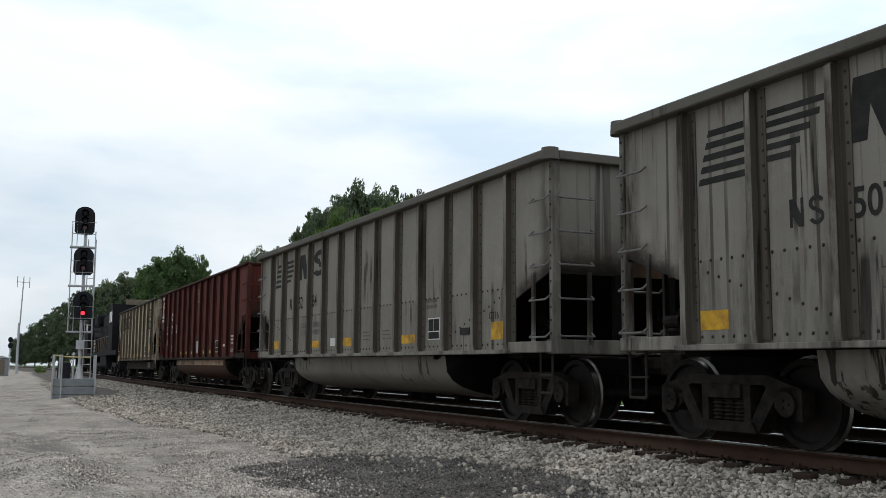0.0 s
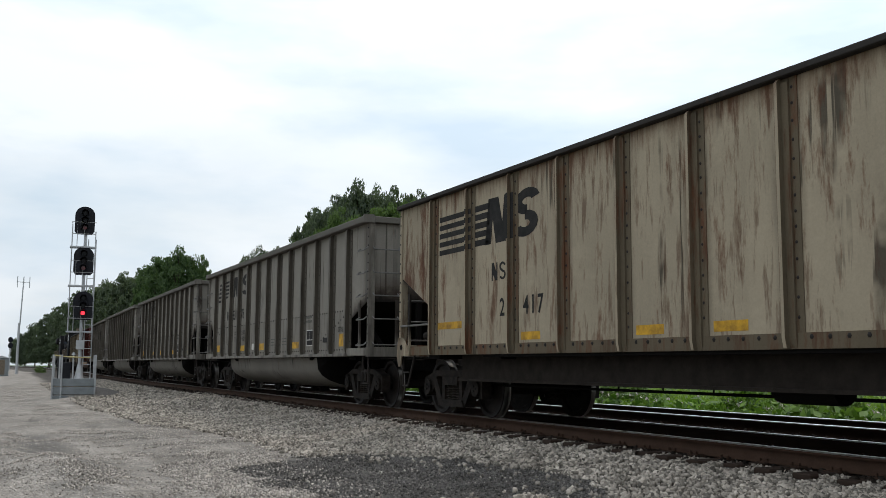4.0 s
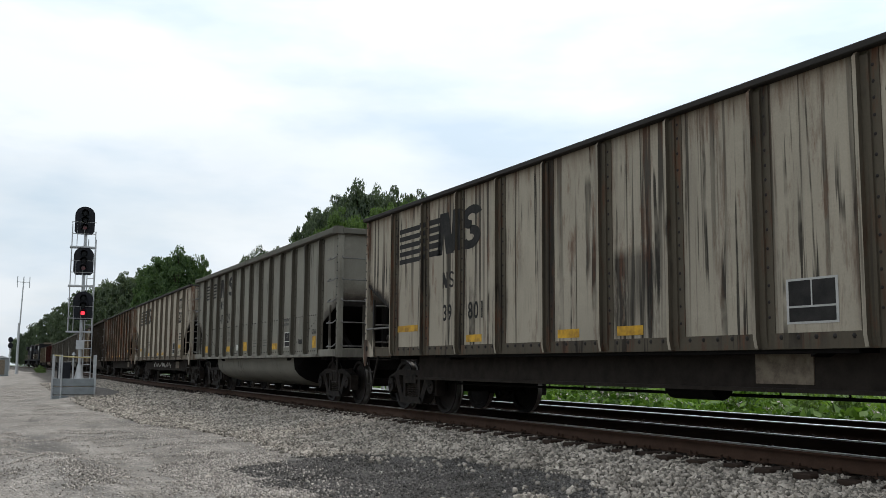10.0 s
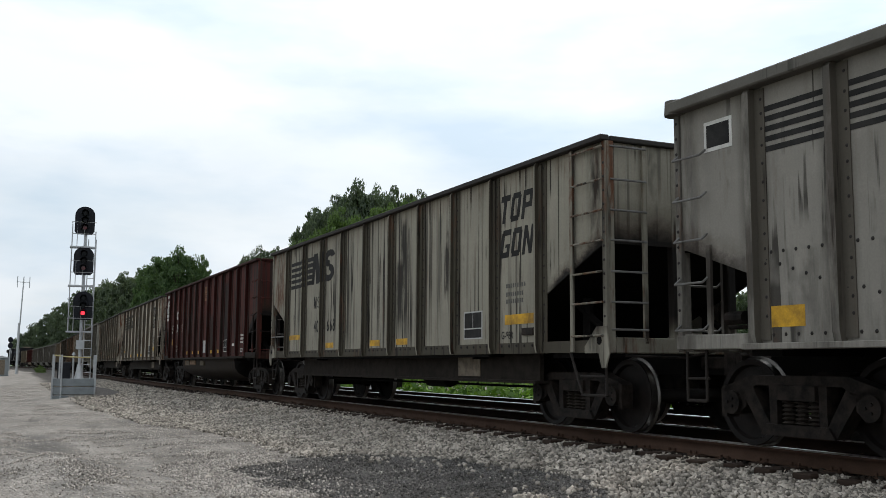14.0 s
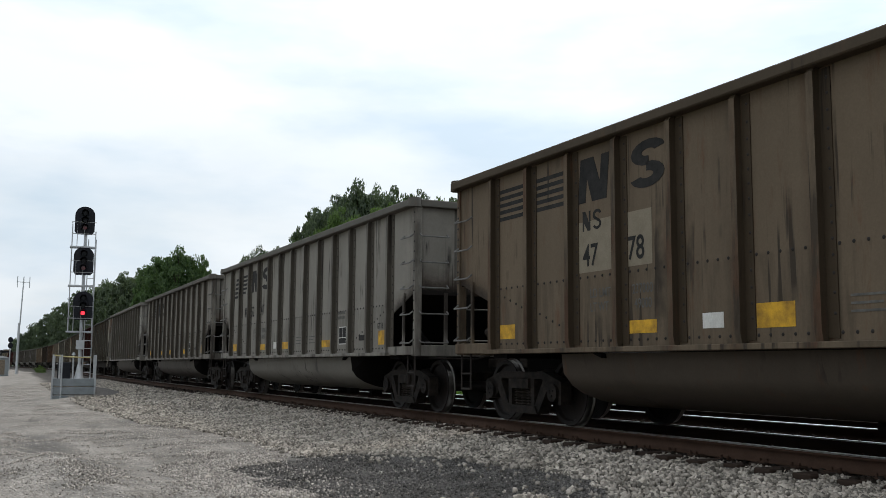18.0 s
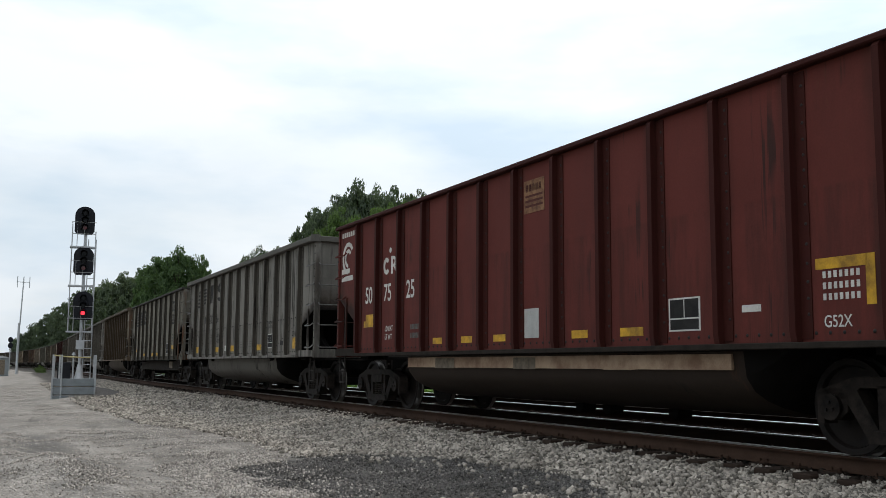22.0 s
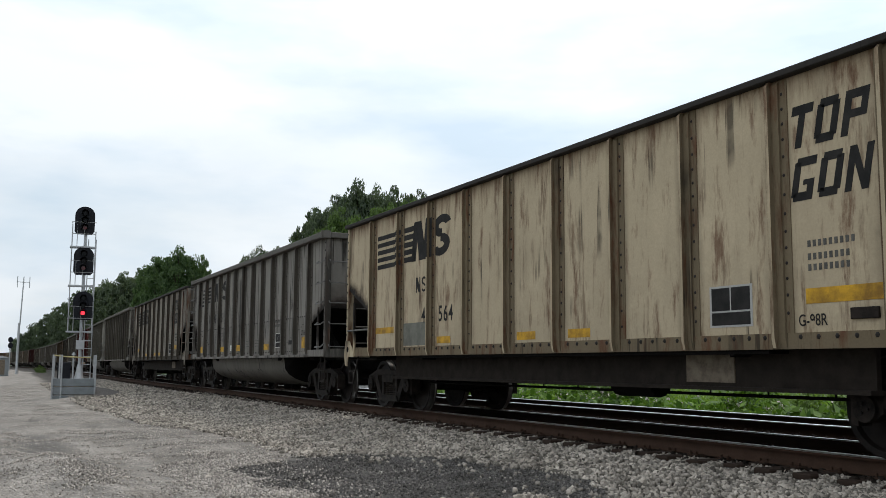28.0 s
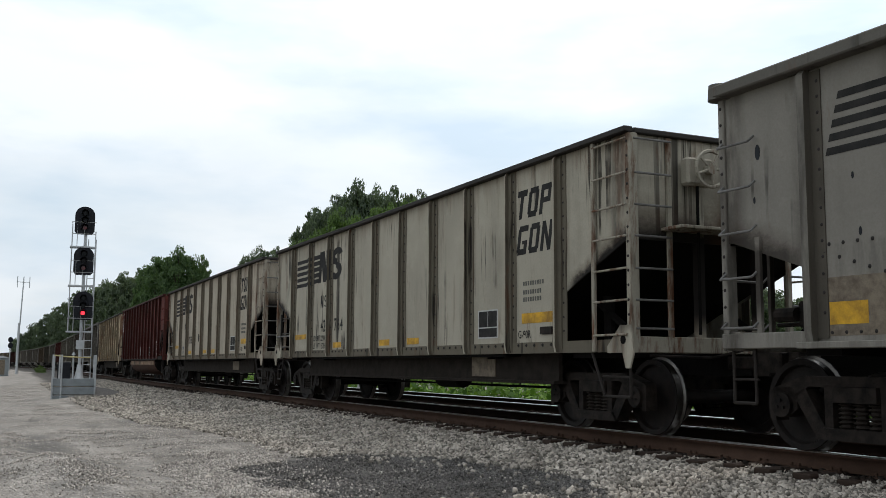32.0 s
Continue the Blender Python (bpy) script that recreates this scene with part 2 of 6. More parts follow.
M_RAIL = surface("rail_steel", (0.058, 0.034, 0.0235), 0.85, 0.0, (0.034, 0.0205, 0.0145), spec=0.08)
# darker copy of the rail steel, with the train's shade in its colour
M_RAIL2 = surface("shaded_rail_steel", (0.020, 0.012, 0.009), 0.9, 0.0, (0.012, 0.008, 0.006), spec=0.06)
M_HEAD = surface("worn_railhead", (0.8, 0.8, 0.8), 0.28, 1.0, (0.6, 0.58, 0.56), amount=0.3, bump=0.0)
M_TIE = surface("creosoted_timber", (0.040, 0.026, 0.019), 0.9, 0.0, (0.013, 0.010, 0.008), scale=3, fine=40)
M_BALLAST = surface("ballast_stone", (0.342, 0.302, 0.258), 0.9, 0.0, (0.172, 0.149, 0.125), scale=2, amount=0.8, island=0.95, spec=0.1)
M_GALV = surface("galvanised_steel", (0.42, 0.43, 0.44), 0.5, 0.6, (0.28, 0.28, 0.28), amount=0.4)
M_BLACK = surface("black_enamel", (0.010, 0.011, 0.015), 0.6, 0.0, (0.006, 0.006, 0.008), spec=0.2)
M_LOCO = surface("dull_black_paint", (0.010, 0.010, 0.011), 0.85, 0.0, (0.016, 0.014, 0.013), spec=0.1)
M_LETTER = surface("black_stencil_paint", (0.017, 0.016, 0.0155), 0.8, 0.0, (0.040, 0.037, 0.034), scale=5, amount=0.6)
M_WHITE = surface("white_stencil_paint", (0.6, 0.58, 0.54), 0.7, 0.0, (0.33, 0.3, 0.27), scale=5, amount=0.5)
M_YELLOW = surface("yellow_reflective_sheet", (0.60, 0.335, 0.03), 0.6, 0.0, (0.16, 0.085, 0.025), scale=5, amount=0.8)
M_TIMBER = surface("weathered_plank", (0.215, 0.232, 0.238), 0.85, 0.0, (0.14, 0.15, 0.152), scale=4)

# ---- ground: one sheet, ballast bed, gravel yard, field ----
BED = [(-700, -0.60), (-60, -0.62), (-20, -0.64), (-9, -0.62), (-6.2, -0.53), (-4.8, -0.47), (-3.9, -0.44), (-2.7, -0.385), (-1.9, -0.275),
       (-1.42, -0.235), (-1.2, -0.20), (0, -0.195), (1.8, -0.19), (3.6, -0.17), (5.2, -0.20), (6.2, -0.5), (8, -0.9), (14, -1.0), (30, -0.9), (700, -0.6)]


def bed_height(y):
    for (y0, z0), (y1, z1) in zip(BED, BED[1:]):
        if y <= y1:
            k = (y - y0) / (y1 - y0)
            return z0 + (z1 - z0) * k
    return BED[-1][1]


def ground_height(s, y):
    z = bed_height(y)
    if y < -3.4:
        k = min(1.0, (-3.4 - y) / 1.5)
        z += k * 0.05 * noise.noise(Vector((s * 0.35, y * 0.5, 0.0))) + k * 0.02 * noise.noise(Vector((s * 1.6, y * 1.6, 4.0)))
    # spoil heap by the yard track and the mound round the signal
    z += 0.30 * math.exp(-((s + 12.6) / 2.2) ** 2 - ((y + 7.4) / 0.7) ** 2) + 0.16 * math.exp(-((s + 17.5) / 3.0) ** 2 - ((y + 7.9) / 0.35) ** 2)
    z += 0.34 * math.exp(-((s + 41.5) / 2.6) ** 2 - ((y + 4.1) / 1.0) ** 2)
    z += 0.05 * math.exp(-((s + 11.0) / 3.0) ** 2 - ((y + 3.5) / 0.8) ** 2)
    return z


def bed_edge(s):
    """Where the crushed stone gives way to the yard, across the line."""
    return -4.7 if s > -8.6 else max(-5.1, -3.35 - 0.085 * (-s - 9.0)) + 0.2 * math.sin(s * 0.6)


def mound(s, y):
    """Under 1 on the dark dirt beside the signal's foot."""
    return ((s + 41.3) / 3.2) ** 2 + ((y + 4.1) / 0.95) ** 2


def coarse(s, y):
    """Over 0 where the yard is churned coarse gravel: beside the spill, over the heap and in patches."""
    w = 0.55 * noise.noise(Vector((s * 0.8, y * 1.2, 11.0))) + 0.35 * noise.noise(Vector((s * 2.3, y * 2.6, 13.0)))
    near = 1.0 - ((s + 11.4) / 4.2) ** 2 - ((y + 5.35) / 0.95) ** 2
    heap = 0.22 - ((s + 11.6) / 2.6) ** 2 - ((y + 7.3) / 0.75) ** 2
    return max(near, heap, -0.25 if s < -24 else 0.0) + w


def spill(s, y):
    """Under 1 inside the dark dirt spill beside the bed."""
    a, b = s + 10.3, y + 3.95
    u, v = a * 0.97 + b * 0.22, -a * 0.22 + b * 0.97
    return (u / 2.8) ** 2 + (v / 1.45) ** 2 + 0.55 * noise.noise(Vector((s * 0.9, y * 1.1, 2.0))) + 0.35 * noise.noise(Vector((s * 2.6, y * 2.6, 5.0)))


def build_ground():
    ss = list(np.arange(-60, 12.1, 0.3)) + [12 + 3 * 1.25 ** i for i in range(1, 25)]
    ss = [-60 - 1.5 * 1.18 ** i for i in range(38, 0, -1)] + ss
    ys = list(np.arange(-9.6, 9.01, 0.2))
    ys = [-9.6 - 0.5 * 1.3 ** i for i in range(26, 0, -1)] + ys + [9 + 0.5 * 1.3 ** i for i in range(1, 27)]
    verts, cols = [], []
    for s in ss:
        px, py, th = line_at(s)
        sn, cs = math.sin(th), math.cos(th)
        for y in ys:
            verts.append((px + y * sn, py + y * cs, ground_height(s, y)))
            w = 0.35 * noise.noise(Vector((s * 0.45, y * 0.6, 7.0)))
            edge = bed_edge(s)
            ballast = max(0.0, min(1.0, (y - edge + w) / 0.5)) * max(0.0, min(1.0, (6.2 - y) / 0.6))
            coal = max(0.0, min(1.0, (1.1 - spill(s, y) + 1.1 * w) / 0.25))
            # between the rails and tracks the mask paints the train's shade
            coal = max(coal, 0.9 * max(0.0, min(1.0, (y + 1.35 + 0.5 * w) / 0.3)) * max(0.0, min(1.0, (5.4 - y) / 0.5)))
            q3 = ((s + 12.2) / 2.0) ** 2 + ((y + 5.1) / 0.45) ** 2
            coal = max(coal, 0.55 * max(0.0, min(1.0, (1.0 - q3 + 2.0 * w) / 0.6)))
            q4 = ((s + 17.5) / 3.4) ** 2 + ((y + 7.25) / 0.5) ** 2
            coal = max(coal, 0.6 * max(0.0, min(1.0, (1.0 - q4 + 2.0 * w) / 0.6)))
            # churned patches: shade between the stones painted as darker ground
            if y < -3.2 and -26 < s < -7:
                coal = max(coal, 0.45 * max(0.0, min(1.0, (coarse(s, y) + 0.02) / 0.3)))
            q2 = mound(s, y)
            coal = max(coal, 0.9 * max(0.0, min(1.0, (1.1 - q2 + 1.4 * w) / 0.5)))
            green = max(0.0, min(1.0, (y - 6.4 + w) / 0.8)) if y > 0 else max(0.0, min(1.0, (-y - 24 + 6 * w) / 3))
            cols.append((ballast, coal, green, 1.0))
    n = len(ys)
    faces = [(i * n + j, (i + 1) * n + j, (i + 1) * n + j + 1, i * n + j + 1) for i in range(len(ss) - 1) for j in range(n - 1)]
    me = raw_mesh("ground", verts, faces, None, True)
    at = me.color_attributes.new("cover", "FLOAT_COLOR", "POINT")
    at.data.foreach_set("color", np.asarray(cols, np.float32).ravel())
    m = bpy.data.materials.new("gravel_ground")
    nt = nodes_of(m)
    co = nd(nt, "ShaderNodeTexCoord").outputs["Object"]
    cover = nd(nt, "ShaderNodeSeparateColor", {0: nd(nt, "ShaderNodeVertexColor").outputs[0]})
    nt.nodes["Color Attribute"].layer_name = "cover"
    big = nd(nt, "ShaderNodeTexNoise", {"Vector": co, "Scale": 0.5, "Detail": 7, "Roughness": 0.62}).outputs[0]
    ruts = nd(nt, "ShaderNodeTexNoise", {"Vector": nd(nt, "ShaderNodeMapping", {"Vector": co, "Scale": (0.16, 1.5, 1)}).outputs[0], "Scale": 1.0, "Detail": 6, "Roughness": 0.6}).outputs[0]
    peb = nd(nt, "ShaderNodeTexVoronoi", {"Vector": co, "Scale": 24.0, "Randomness": 1.0})
    peb2 = nd(nt, "ShaderNodeTexVoronoi", {"Vector": co, "Scale": 70.0})
    sand = mixc(nt, ramp(nt, big, [(0.36, 0), (0.64, 1)]), (0.365, 0.326, 0.288), (0.190, 0.166, 0.143))
    sand = mixc(nt, ramp(nt, ruts, [(0.45, 0), (0.62, 0.75)]), sand, (0.46, 0.414, 0.368))
    stone = mixc(nt, peb.outputs["Color"], (0.14, 0.122, 0.107), (0.44, 0.395, 0.35))
    stone2 = mixc(nt, peb2.outputs["Color"], (0.45, 0.45, 0.45), (1.55, 1.55, 1.55))
    yard = mixc(nt, ramp(nt, big, [(0.40, 0.75), (0.58, 0.2)]), sand, stone)
    yard = mixc(nt, 0.7, yard, stone2, "MULTIPLY")
    # bed pulled towards black to paint the shaded gaps between stones
    bal = mixc(nt, 0.35, mixc(nt, 0.78, stone, (0.03, 0.026, 0.022)), stone2, "MULTIPLY")
    mott = nd(nt, "ShaderNodeTexNoise", {"Vector": co, "Scale": 1.3, "Detail": 8, "Roughness": 0.7, "Distortion": 0.6}).outputs[0]
    yard = mixc(nt, ramp(nt, mott, [(0.46, 0.0), (0.62, 0.75)]), yard, mixc(nt, peb2.outputs["Color"], (0.10, 0.09, 0.08), (0.22, 0.2, 0.18)))
    col = mixc(nt, cover.outputs[0], yard, bal)
    # tone of the spilled dirt, and of the painted shade under the train
    dirt = mixc(nt, 0.6, (0.086, 0.080, 0.076), stone2, "MULTIPLY")
    spots = ramp(nt, peb.outputs["Distance"], [(0.10, 0.85), (0.2, 0.0)])
    dirt = mixc(nt, mixc(nt, 1.0, spots, ramp(nt, nd(nt, "ShaderNodeTexNoise", {"Vector": co, "Scale": 9.0}).outputs[0], [(0.55, 0), (0.65, 1)]), "MULTIPLY"), dirt, (0.3, 0.29, 0.28))
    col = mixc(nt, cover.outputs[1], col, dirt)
    grass = mixc(nt, big, (0.07, 0.12, 0.025), (0.035, 0.06, 0.015))
    col = mixc(nt, cover.outputs[2], col, grass)
    h = nd(nt, "ShaderNodeMath", {0: peb.outputs["Distance"], 1: -1.0}, operation="MULTIPLY").outputs[0]
    bp = nd(nt, "ShaderNodeBump", {"Strength": 0.9, "Distance": 0.03, "Height": h})
    b = nd(nt, "ShaderNodeBsdfPrincipled", {"Base Color": col, "Roughness": 0.95, "Normal": bp.outputs[0], "Specular IOR Level": 0.1})
    nd(nt, "ShaderNodeOutputMaterial", {"Surface": b.outputs[0]})
    me.materials.append(m)
    tagged(new("ground", me), "pale gravel yard with a crushed stone track bed and grassy verge", "ground", kind="structure")


build_ground()

# ---- tracks ----
TRACK_2 = 3.62


def rail_sweep(name, ys, zs, y_off, s_from, s_to, step, parent, material, label=""):
    """A rail profile swept along the line."""
    ss = list(np.arange(s_from, s_to + 0.01, step))
    verts, faces, n = [], [], len(ys)
    for s in ss:
        for y, z in zip(ys, zs):
            verts.append(on_line(s, y_off + y, z))
    for i in range(len(ss) - 1):
        for j in range(n):
            k = (j + 1) % n
            faces.append((i * n + j, i * n + k, (i + 1) * n + k, (i + 1) * n + j))
    me = raw_mesh(name, verts, faces, None)
    me.materials.append(None)
    return part(name, me, material, parent, label)


NEAR_TIES = []


def build_track(centre, label, near):
    tr = thing("railway_track", label, "railway track", kind="structure")
    for side in (-0.7525, 0.7525):
        ys = [-0.07, 0.07, 0.07, 0.012, 0.012, 0.036, 0.036, -0.036, -0.036, -0.012, -0.012, -0.07]
        zs = [-0.172, -0.172, -0.16, -0.14, -0.045, -0.04, -0.004, -0.004, -0.04, -0.045, -0.14, -0.16]
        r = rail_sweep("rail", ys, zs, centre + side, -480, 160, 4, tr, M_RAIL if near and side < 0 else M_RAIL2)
        rail_sweep("railhead", [-0.0385, 0.0385, 0.032, -0.032], [-0.014, -0.014, 0.001, 0.001], centre + side, -480, 160, 4, r, M_HEAD, "bright worn running surface")
    bm = bmesh.new()
    box(bm, -0.115, 0.115, -1.3, 1.3, -0.30, -0.165, 0.012)
    tie = mesh_of(bm, "tie", 0)
    bm = bmesh.new()
    for side in (-0.7525, 0.7525):
        box(bm, -0.09, 0.09, side - 0.17, side + 0.17, -0.172, -0.158)
        for dx in (-0.05, 0.05):
            for dy in (-0.1, 0.1):
                box(bm, dx - 0.012, dx + 0.012, side + dy - 0.012, side + dy + 0.012, -0.16, -0.125)
    plate = mesh_of(bm, "tie_plate", 0)
    rng = random.Random(5)
    s = -3.0
    count = 0
    while count < (150 if near else 60):
        t = part("tie", tie, M_TIE, tr, at=line_pose(s, centre + rng.uniform(-0.06, 0.06), rng.uniform(-0.008, 0.004)) @ Matrix.Rotation(rng.uniform(-0.02, 0.02), 4, "Z"))
        if near:
            NEAR_TIES.append(s)
        if near and count < 60:
            part("tie_plate", plate, M_RAIL, t)
        s -= 0.5 + rng.uniform(-0.02, 0.02)
        count += 1
    bm = bmesh.new()
    for k in range(260):
        mtx = line_pose(s, centre) @ Matrix.Translation((0, 0, -0.232)) @ Matrix.Diagonal((0.23, 2.6, 0.135, 1))
        bmesh.ops.create_cube(bm, size=1, matrix=mtx)
        s -= 0.52
    ob = part("far_ties", bm, M_TIE, tr)
    ob["kind"] = "stuff"
    return tr


build_track(0.0, "main line track with rusty rails on dark timber ties", True)
build_track(TRACK_2, "second track with bright worn rails on dark ties", False)

# ---- freight cars ----
PITCH = 16.18
HALF, SHEET, POST = 7.31, 1.51, 1.60
SILL = 1.03
# by kind: half length, first post behind the front, post spacing, posts, top, height of the top chord
KIND = {"tub": (7.34, 1.16, 1.028, 13, 3.685, 0.125), "flat": (7.37, 1.38, 1.313, 10, 3.635, 0.07), "red": (7.46, 1.17, 1.045, 13, 3.665, 0.07)}


def post_places(style):
    half, first, step, count = KIND[style][:4]
    return [-half + first + step * i for i in range(count)]


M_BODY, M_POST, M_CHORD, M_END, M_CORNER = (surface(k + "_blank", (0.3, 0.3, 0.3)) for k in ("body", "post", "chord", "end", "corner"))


def grab(bm, a, b, out, r=0.013):
    """A grab iron between a and b, standing off by the vector out."""
    a, b, out = Vector(a), Vector(b), Vector(out)
    path_rod(bm, [a, a + out, b + out, b], r, 6)


def wheelset_mesh():
    bm = bmesh.new()
    prof = [(0.0, 0.0), (0.10, 0.0), (0.11, 0.02), (0.16, 0.03), (0.30, 0.055), (0.375, 0.05), (0.395, 0.005), (0.452, 0.0), (0.457, 0.012), (0.457, 0.10), (0.488, 0.115), (0.485, 0.135), (0.39, 0.135), (0.36, 0.10), (0.15, 0.09), (0.10, 0.15), (0.0, 0.15)]
    seg = 28
    for side in (-1, 1):
        rings = []
        for r, y in prof:
            yy = side * (0.86 - y)
            if r == 0:
                rings.append([bm.verts.new((0, yy, 0))])
            else:
                rings.append([bm.verts.new((r * math.cos(2 * math.pi * i / seg), yy, r * math.sin(2 * math.pi * i / seg))) for i in range(seg)])
        for a, b in zip(rings, rings[1:]):
            for i in range(seg):
                j = (i + 1) % seg
                if len(a) == 1:
                    bm.faces.new((a[0], b[i], b[j]))
                elif len(b) == 1:
                    bm.faces.new((a[i], a[j], b[0]))
                else:
                    bm.faces.new((a[i], a[j], b[j], b[i]))
        rod(bm, (0, side * 0.86, 0), (0, side * 1.02, 0), 0.085, 12)
        for k in range(3):
            an = 2 * math.pi * k / 3
            rod(bm, (0.045 * math.cos(an), side * 1.0, 0.045 * math.sin(an)), (0.045 * math.cos(an), side * 1.155, 0.045 * math.sin(an)), 0.016, 6)
    rod(bm, (0, -0.8, 0), (0, 0.8, 0), 0.085, 12)
    me = mesh_of(bm, "wheelset")
    me.materials.append(None)
    for f in me.polygons:
        r, y = math.hypot(f.center.x, f.center.z), abs(f.center.y)
        f.material_index = 1 if r > 0.44 and 0.74 < y < 0.85 else 0
    return me


def side_frame_mesh(side):
    bm = bmesh.new()
    y0, y1 = side * 0.93, side * 1.10
    top = [(-1.02, 0.62), (-0.62, 0.74), (0.62, 0.74), (1.02, 0.62), (1.02, 0.50), (0.72, 0.54), (0.56, 0.64), (-0.56, 0.64), (-0.72, 0.54), (-1.02, 0.50)]
    prism(bm, top, y0, y1)
    for k in (-1, 1):
        prism(bm, [(k * 0.60, 0.62), (k * 0.76, 0.56), (k * 0.47, 0.155), (k * 0.33, 0.20)], y0, y1)
        prism(bm, [(k * 0.27, 0.22), (k * 0.37, 0.22), (k * 0.37, 0.66), (k * 0.27, 0.66)], y0, y1)
        prism(bm, [(k * 1.07, 0.30), (k * 1.07, 0.60), (k * 1.00, 0.64), (k * 0.99, 0.30)], y0, y1)
        prism(bm, [(k * 0.79, 0.36), (k * 0.79, 0.60), (k * 0.71, 0.56), (k * 0.71, 0.42)], y0, y1)
        rod(bm, (k * 0.89, side * 0.90, 0.457), (k * 0.89, side * 1.14, 0.457), 0.125, 14)
        box(bm, k * 0.89 - 0.10, k * 0.89 + 0.10, side * 0.94, side * 1.10, 0.56, 0.63)
    prism(bm, [(-0.48, 0.15), (0.48, 0.15), (0.40, 0.26), (-0.40, 0.26)], y0 - side * 0.02, y1 + side * 0.03)
    return mesh_of(bm, "side_frame")


def spring_mesh(side):
    bm = bmesh.new()
    rings = []
    for k in range(13):
        z = 0.255 + k * 0.0205
        r = 0.086 if k % 2 else 0.05
        rings.append([bm.verts.new((r * math.cos(6.2832 * i / 10), side * 1.02 + r * math.sin(6.2832 * i / 10), z)) for i in range(10)])
    for a, b in zip(rings, rings[1:]):
        for i in range(10):
            bm.faces.new((a[i], a[(i + 1) % 10], b[(i + 1) % 10], b[i]))
    return mesh_of(bm, "spring", 0)


def bolster_mesh():
    bm = bmesh.new()
    prism_x(bm, [(-1.13, 0.50), (-1.13, 0.64), (-0.5, 0.78), (0.5, 0.78), (1.13, 0.64), (1.13, 0.50), (0.4, 0.42), (-0.4, 0.42)], -0.25, 0.25)
    rod(bm, (0, 0, 0.78), (0, 0, 0.92), 0.2, 12)
    for k in (-1, 1):
        box(bm, k * 0.40 - 0.03, k * 0.40 + 0.03, -0.75, 0.75, 0.38, 0.46)
        for s in (-1, 1):
            box(bm, k * 0.42 - 0.04, k * 0.42 + 0.04, s * 0.68, s * 0.84, 0.30, 0.60)
    return mesh_of(bm, "truck_bolster")


W_MESH, BOLSTER = wheelset_mesh(), bolster_mesh()
FRAMES = {k: side_frame_mesh(k) for k in (-1, 1)}
SPRINGS = {k: spring_mesh(k) for k in (-1, 1)}


def add_truck(car, x):
    tk = part("truck", BOLSTER, M_CAST, car, "dusty cast steel truck", Matrix.Translation((x, 0, 0)))
    for k in (-1, 1):
        part("side_frame", FRAMES[k], M_CAST, tk)
        for x in (-0.17, 0.0, 0.17):
            part("spring", SPRINGS[k], M_SPRING, tk, at=Matrix.Translation((x, 0, 0)))
    for dx in (-0.89, 0.89):
        w = part("wheelset", W_MESH, M_WHEEL, tk)
        w.material_slots[1].material = M_TREAD
        w.matrix_parent_inverse = Matrix.Translation((dx, 0, 0.457))


def coupler_mesh():
    bm = bmesh.new()
    box(bm, 0.0, 0.66, -0.08, 0.08, 0.79, 0.95, 0.02)
    prism(bm, [(0.55, 0.72), (0.80, 0.72), (0.86, 0.80), (0.86, 0.96), (0.80, 1.02), (0.55, 1.02)], -0.17, 0.06)
    box(bm, 0.70, 0.88, 0.05, 0.18, 0.74, 1.0, 0.02)
    path_rod(bm, [(0.3, 0.28, 0.85), (0.45, 0.30, 0.62), (0.7, 0.22, 0.48), (0.9, 0.1, 0.46)], 0.028, 8)
    path_rod(bm, [(0.05, -1.25, 0.95), (0.12, -0.4, 0.93), (0.35, -0.12, 1.02)], 0.016, 6)
    return mesh_of(bm, "coupler")


COUPLER = coupler_mesh()


def rivet_mesh(spots, y, r=0.018):
    """Rows of rivet heads on a car's side; spots: x, z."""
    verts, faces = [], []
    sg = 1 if y > 0 else -1
    for x, z in spots:
        b = len(verts)
        for i in range(6):
            a = math.pi * i / 3
            verts.append((x + r * math.cos(a), y, z + r * math.sin(a)))
        verts.append((x, y + sg * r * 0.9, z))
        faces += [(b + i, b + (i + 1) % 6, b + 6) if sg < 0 else (b + (i + 1) % 6, b + i, b + 6) for i in range(6)]
    me = raw_mesh("riveting", verts, faces, None, True)
    me.materials.append(None)
    return me


# rivet heads in one dark rust tone that has their shadow painted in
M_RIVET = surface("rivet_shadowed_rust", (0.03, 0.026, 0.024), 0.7)


